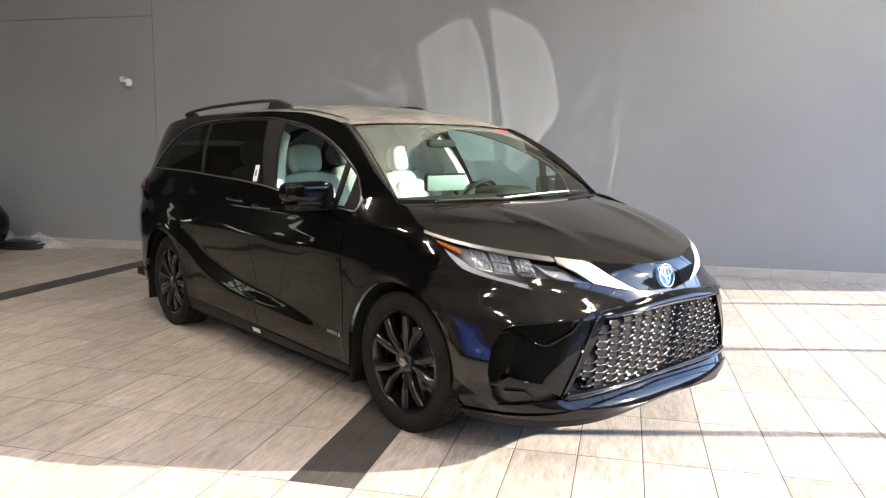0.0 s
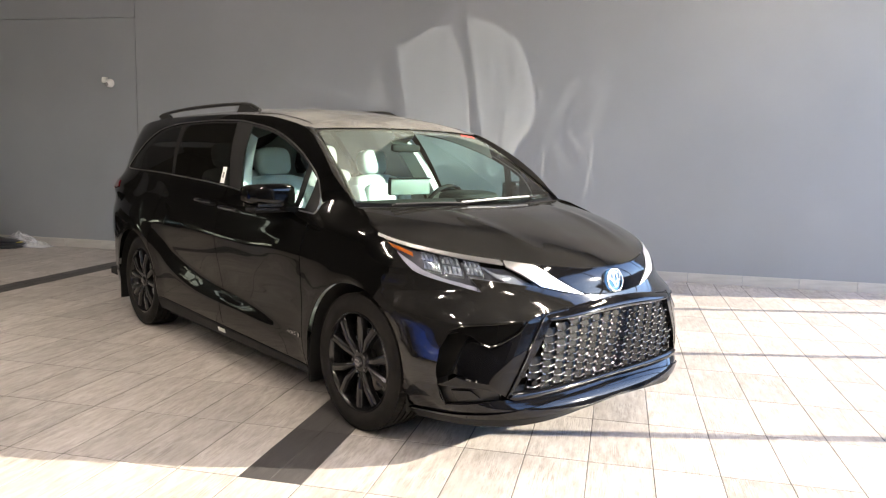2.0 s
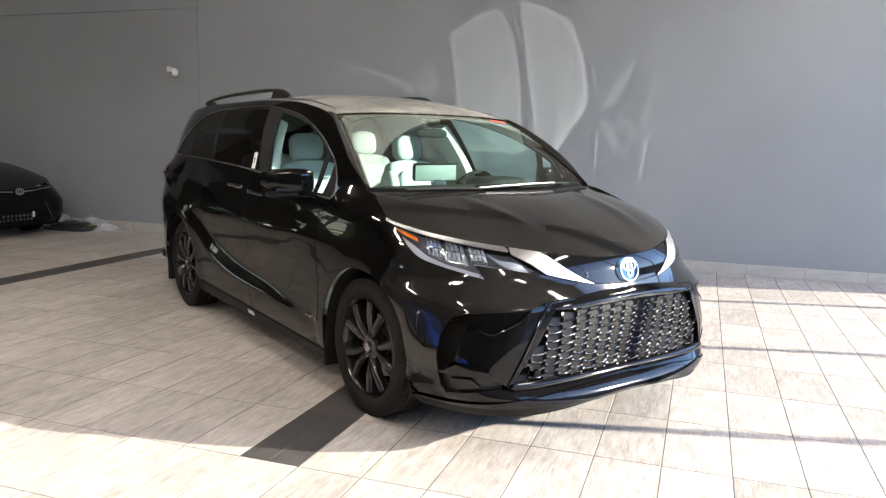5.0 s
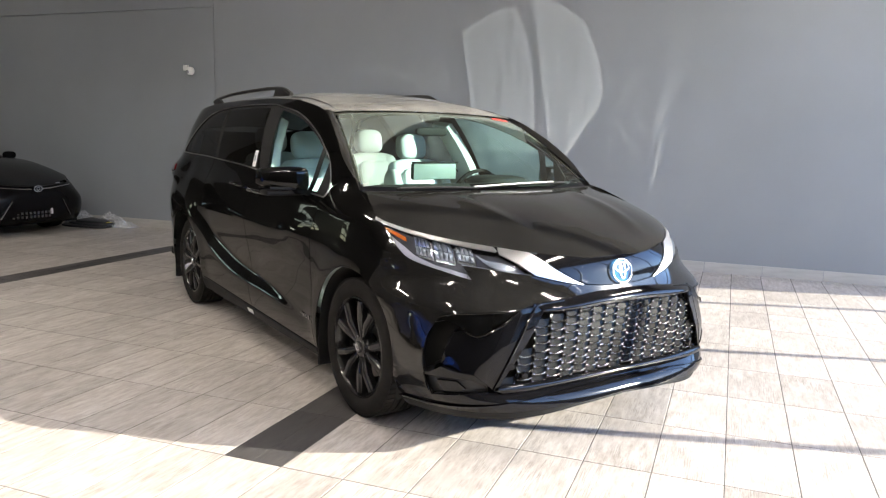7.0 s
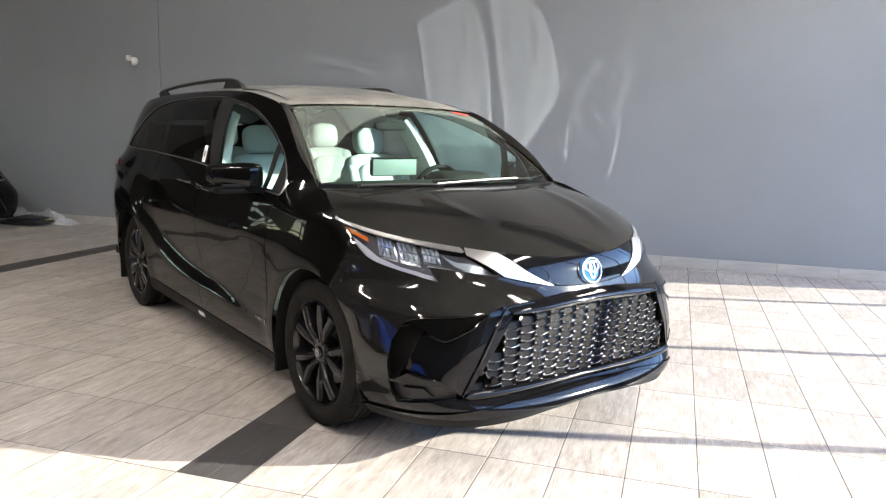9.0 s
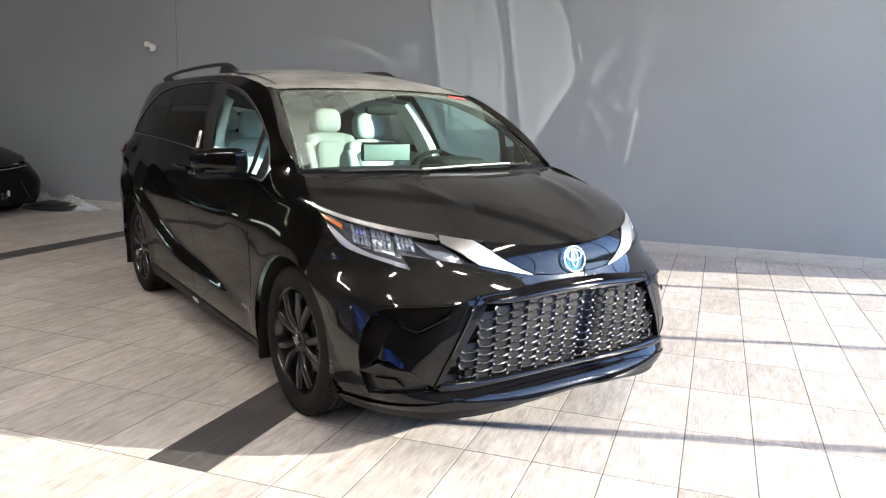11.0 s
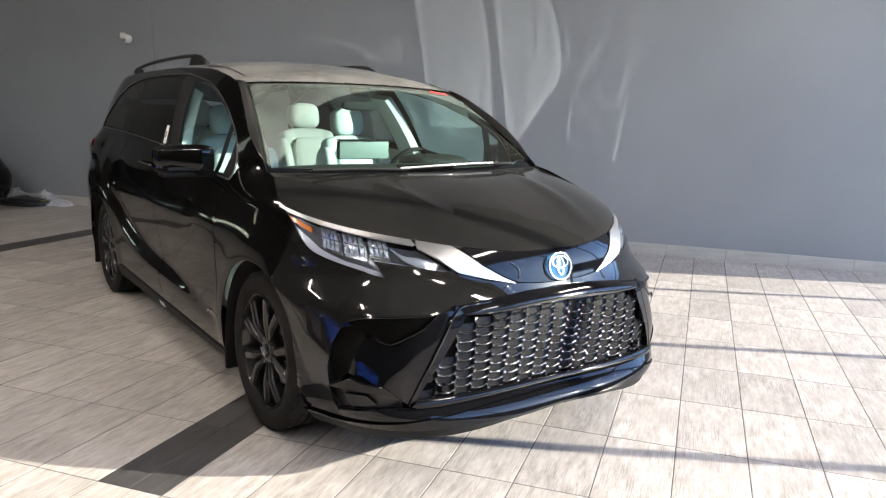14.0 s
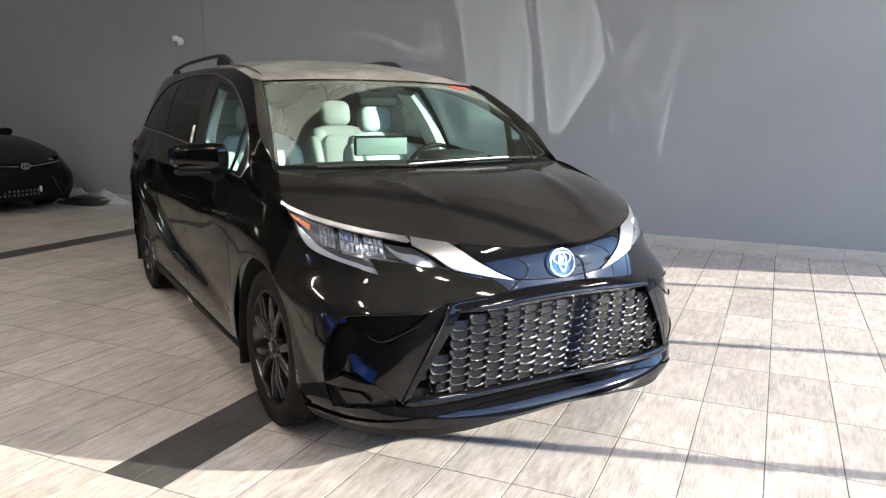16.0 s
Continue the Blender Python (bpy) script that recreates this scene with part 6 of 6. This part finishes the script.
def build_sedan(at, paint, label):
    sedan = thing("sedan", label, "sedan", at)

    def s_panel(name, outline, mat, lift=0.0, label="", parent=None, step=(0.06, 0.05)):
        bm = panel(outline, s_body, step, 0.0, lift)
        panel(outline, s_body, step, 0.0, lift, True, bm)
        bmesh.ops.remove_doubles(bm, verts=bm.verts, dist=0.001)
        bmesh.ops.recalc_face_normals(bm, faces=bm.faces)
        return part(name, bm, mat, parent or sedan, label)

    s_low = [(0, 0.20), (0.62, 0.20)] + [(1.0 - (0.36 * math.cos(a)) * (0.64 if math.cos(a) > 0 else 0.2564), 0.33 + 0.37 * math.sin(a)) for a in [math.pi * k / 14 for k in range(15)]] + [(1.2, 0.19), (1.63, 0.19)] + [(1.726 - 0.095 * math.cos(a), 0.33 + 0.37 * math.sin(a)) for a in [math.pi * k / 12 for k in range(13)]] + [(1.9, 0.25), (1.99, 0.30), (1.99, 0.92), (1.2, 0.92), (1.05, 0.88), (0.95, 0.84), (0.75, 0.76), (0.4, 0.70), (0, 0.69)]
    s_panel("body", s_low, paint, label="painted sedan body")

    def s_hood(a, b):
        y = (2 * b - 1)
        front = Vector(s_body(0.92 * abs(y), 0.69 + 0.14 * abs(y) ** 1.5))
        front.y = abs(front.y) * (1 if y > 0 else -1)
        rear = Vector((-0.75 - 0.12 * y * y, 0.80 * y, 1.02 - 0.03 * y * y))
        p = front.lerp(rear, a)
        return p + Vector((0, 0, 0.24 * a * (1 - a) * (1 - 0.3 * y * y)))

    part("hood", sheet(s_hood, 20, 30), paint, sedan, "hood")

    def s_cabin(a, b):
        x = -0.75 - 2.7 * a
        h = curve_at([(-3.45, 1.02), (-2.9, 1.28), (-2.2, 1.42), (-1.5, 1.44), (-1.2, 1.30), (-0.75, 1.02)], x)
        w0, w1 = 0.86, 0.60
        t = (2 * b - 1)
        k = abs(t)
        if k > 0.6:
            u = (k - 0.6) / 0.4
            return (x, (w1 + (w0 - w1) * u) * (1 if t > 0 else -1), h - (h - 0.90) * u)
        return (x, w1 * t / 0.6, h + 0.02 * (1 - (t / 0.6) ** 2))

    part("cabin", sheet(s_cabin, 40, 30), PIANO, sedan, "dark glass and black roof")
    part("hood_lip", add_tube(bmesh.new(), flow([(0.86, -0.45, 0.715), (0.905, -0.2, 0.69), (0.915, 0, 0.685), (0.905, 0.2, 0.69), (0.86, 0.45, 0.715)], 6), 0.004, 6), DARK_CHROME, sedan, "thin dark chrome line below the hood")
    part("hood_lip", add_tube(bmesh.new(), flow([(0.84, -0.55, 0.685), (0.905, -0.25, 0.655), (0.925, -0.07, 0.645)], 6), 0.005, 6), CHROME, sedan, "thin chrome line beside the emblem")
    part("hood_lip", add_tube(bmesh.new(), flow([(0.84, 0.55, 0.685), (0.905, 0.25, 0.655), (0.925, 0.07, 0.645)], 6), 0.005, 6), CHROME, sedan, "thin chrome line beside the emblem")
    s_panel("upper_grille", [(0, 0.575), (0.22, 0.585), (0.50, 0.665), (0.30, 0.69), (0, 0.685)], DARK, 0.004)
    s_panel("front_lip", [(0, 0.205), (0.60, 0.205), (0.68, 0.235), (0.60, 0.25), (0, 0.245)], SATIN, 0.022, "black chin spoiler")
    for y0, y1 in ((-0.50, -0.36), (0.50, 0.36)):
        part("intake_strut", add_tube(bmesh.new(), [(0.90, y0, 0.27), (0.945, y1, 0.50)], 0.010, 6), DARK_CHROME, sedan)
    s_panel("lower_grille", [(0, 0.25), (0.46, 0.25), (0.40, 0.505), (0, 0.53)], SATIN, 0.004, "black mesh lower grille")
    for k in range(-7, 4):
        for z in (0.262, 0.312):
            x = 0.945 - 0.05 * (k / 7) ** 2
            part("grille_bar", box(x - 0.01, x, k * 0.055 - 0.017, k * 0.055 + 0.017, z, z + 0.036, 0.003), DARK_CHROME, sedan)
    for y in (-0.56, 0.20):
        part("marker_lamp", box(0.88, 0.945, y - 0.014, y + 0.014, 0.30, 0.375, 0.006), CLEAR_WHITE, sedan, "small white marker lamp")
    s_mark = part("emblem", add_lathe(bmesh.new(), [(0.040, -0.006), (0.052, -0.006), (0.052, 0.006), (0.040, 0.006)], 28, pose(0.94, 0.01, 0.648, 0, 0, 90) @ Matrix.Diagonal((1.2, 1, 0.85, 1)), closed=True), CHROME, sedan, "oval chrome emblem")
    part("ring", add_lathe(bmesh.new(), [(0.016, -0.006), (0.026, -0.006), (0.026, 0.006), (0.016, 0.006)], 20, pose(0.94, 0.01, 0.648, 0, 0, 90), closed=True), CHROME, s_mark)
    for m in (False, True):
        hl = part("headlight", panel([(0.46, 0.64), (0.62, 0.64), (0.86, 0.72), (0.92, 0.79), (0.72, 0.735), (0.52, 0.69)], s_body, (0.04, 0.03), 0.0, 0.004, m), DARK_CHROME, sedan, "dark swept headlight")
        # white patch that paints in the headlight's pale glint
        part("daytime_strip", panel([(0.66, 0.665), (0.72, 0.685), (0.76, 0.755), (0.70, 0.735)], s_body, (0.04, 0.03), 0.0, 0.008, m), CLEAR_WHITE, hl)
        part("corner_duct", panel([(0.56, 0.27), (0.66, 0.25), (0.70, 0.34), (0.64, 0.49), (0.52, 0.47)], s_body, (0.04, 0.03), 0.0, 0.004, m), DARK, sedan)
        part("bumper_fin", panel([(0.62, 0.24), (0.72, 0.22), (0.76, 0.46), (0.64, 0.52), (0.66, 0.44)], s_body, (0.03, 0.03), 0.02, 0.020, m), SATIN, sedan)
        s = 1 if m else -1
        part("door_mirror", soft_block(0.12, 0.20, 0.12, 2.6, m=pose(-1.15, s * 1.0, 1.02)), paint, sedan, "door mirror")
    for x in (-0.0, -2.83):
        for s in (-1, 1):
            turn = Matrix.Translation((x, s * 0.90, 0.33)) @ (Matrix.Rotation(math.pi, 4, "Z") if s > 0 else Matrix.Identity(4))
            w = part("wheel", add_lathe(bmesh.new(), [(0.0, 0.03), (0.22, 0.02), (0.225, 0.0), (0.30, 0.0), (0.33, 0.02), (0.33, 0.20), (0.22, 0.21)], 40, turn), TYRE, sedan, "black wheel")
            part("rim", add_lathe(bmesh.new(), [(0.0, 0.012), (0.08, 0.016), (0.21, 0.004), (0.22, 0.02)], 30, turn), RIM_BLACK, w)
    part("underbody", box(-3.7, 0.7, -0.75, 0.75, 0.15, 0.25), DARK, sedan)
    return sedan


build_sedan(room @ pose(SEDAN_AT[0], SEDAN_AT[1], 0, 0, 0, SEDAN_AT[2]), SEDAN_BLACK, "glossy black sedan parked near the wall")
build_sedan(pose(-3.4, 1.15, 0, 0, 0, 0), PAINT_BLUE, "bright blue sedan parked on the showroom floor")

# ---- a heap of clear film and dark sacks on the floor by the wall ----
heap = thing("plastic_wrapping", "crumpled clear plastic film heaped on the floor", "plastic wrap", room @ pose(*HEAP_AT, 0))


def crumple(sx, sy, sz, seed, cuts=22):
    bm = bmesh.new()
    bmesh.ops.create_grid(bm, x_segments=cuts, y_segments=cuts, size=0.5)
    for v in bm.verts:
        r = min(1.0, math.hypot(v.co.x, v.co.y) * 2)
        n = noise.noise(Vector((v.co.x * 5 + seed, v.co.y * 5, seed))) * 0.5 + noise.noise(Vector((v.co.x * 13, v.co.y * 13 + seed, 1))) * 0.35
        h = max(0.004, sz * ((1 - r * r) * 0.75 + n * 0.8 * (1.05 - r)))
        v.co = Vector((v.co.x * sx * (1 + 0.2 * n), v.co.y * sy * (1 + 0.2 * n), h))
    return bm


for dx, dy, sx, sy, sz, sd in ((-0.46, 0.0, 0.56, 0.40, 0.27, 3.1), (0.04, 0.06, 0.70, 0.36, 0.24, 7.7), (0.34, 0.06, 0.42, 0.30, 0.11, 5.2)):
    bm = crumple(sx, sy, sz, sd)
    bmesh.ops.translate(bm, verts=bm.verts, vec=(dx, dy, 0))
    part("film", bm, FILM_CLEAR, heap, smooth=False)
sacks = thing("floor_mats", "stack of folded dark grey floor mats in wrapping", "floor mats", room @ pose(HEAP_AT[0] - 0.17, HEAP_AT[1] - 0.11, 0))
for k, (dx, dy, sx, sy, z, rot) in enumerate(((0.0, 0.0, 0.80, 0.42, 0.0, 4), (0.04, 0.02, 0.72, 0.38, 0.035, -5), (0.08, 0.03, 0.50, 0.34, 0.07, 9))):
    part("mat", soft_block(sx, sy, 0.04, 5, 4, pose(dx, dy, z + 0.02, 2, 1, rot)), MAT_DARK, sacks)
part("label", box(0.27, 0.37, -0.02, 0.06, 0.074, 0.080, 0.002), YELLOW, sacks, "small yellow label")


# ---- floor tiles and skirting ----
TU, TV, U0, V0 = 0.3047, 0.613, 0.4375, 4.121


def tile_bm(w, d):
    return box(-w / 2, w / 2, -d / 2, d / 2, -0.008, 0.0, 0.0015)


def tile_mesh(name, w, d, mat):
    bm = tile_bm(w, d)
    me = bpy.data.meshes.new(name)
    bm.to_mesh(me)
    bm.free()
    me.materials.append(mat)
    return me


pale_tile, dark_tile = tile_mesh("tile", TU - 0.0042, TV - 0.0042, TILE), tile_mesh("dark_tile", TU / 2 - 0.003, TV - 0.004, TILE_DARK)
far_pale, far_dark = bmesh.new(), bmesh.new()


def add_plain_tile(bm, x0, x1, y0, y1):
    t, b, s = 0.0, -0.006, 0.0015
    top = [bm.verts.new((x, y, t)) for x, y in ((x0 + s, y0 + s), (x1 - s, y0 + s), (x1 - s, y1 - s), (x0 + s, y1 - s))]
    low = [bm.verts.new((x, y, b)) for x, y in ((x0, y0), (x1, y0), (x1, y1), (x0, y1))]
    bm.faces.new(top)
    for i in range(4):
        j = (i + 1) % 4
        bm.faces.new((low[i], low[j], top[j], top[i]))


for i in range(-51, 14):
    for j in range(-19, 9):
        u, v = U0 + TU * i, V0 + TV * j
        u1, v1 = min(u + TU, RIGHT), min(v + TV, BACK)
        if u1 - u < 0.02 or v1 - v < 0.02 or u < LEFT or v < FRONT:
            continue
        dark = (i == -6 and j >= -2) or i == -21
        near = -2.7 < u < 3.1 and 2.2 < v < 6.3 and u1 - u > TU - 0.01
        halves = ((u, u + TU / 2), (u + TU / 2, u1)) if dark else ((u, u1),)
        for a, b in halves:
            if near:
                ob = new("tile", dark_tile if dark else pale_tile)
                ob.parent = floor
                ob.location = ((a + b) / 2, (v + v1) / 2, 0.0)
            else:
                add_plain_tile(far_dark if dark else far_pale, a + 0.002, b - 0.002, v + 0.002, v1 - 0.002)
for name, bm, mat, label in (("far_tiles", far_pale, TILE_FAR, "pale wood-look floor tiles"), ("far_dark_tiles", far_dark, TILE_DARK_FAR, "dark brown border tiles")):
    ob = part(name, bm, mat, floor, label, smooth=False)
    tagged(ob, kind="stuff")

skirting = tagged(new("baseboard"), "pale grey tile baseboard along the wall", "baseboard", kind="structure")
skirting.matrix_world = room
skirt_bm = box(-0.304, 0.304, -0.011, 0.0, 0.0, 0.118, 0.002)
skirt_mesh = bpy.data.meshes.new("skirting_tile")
skirt_bm.to_mesh(skirt_mesh)
skirt_bm.free()
skirt_mesh.materials.append(SKIRT)
for i in range(-24, 7):
    ob = new("skirting_tile", skirt_mesh)
    ob.parent = skirting
    ob.location = (0.14 + 0.613 * i, BACK, 0.0005)
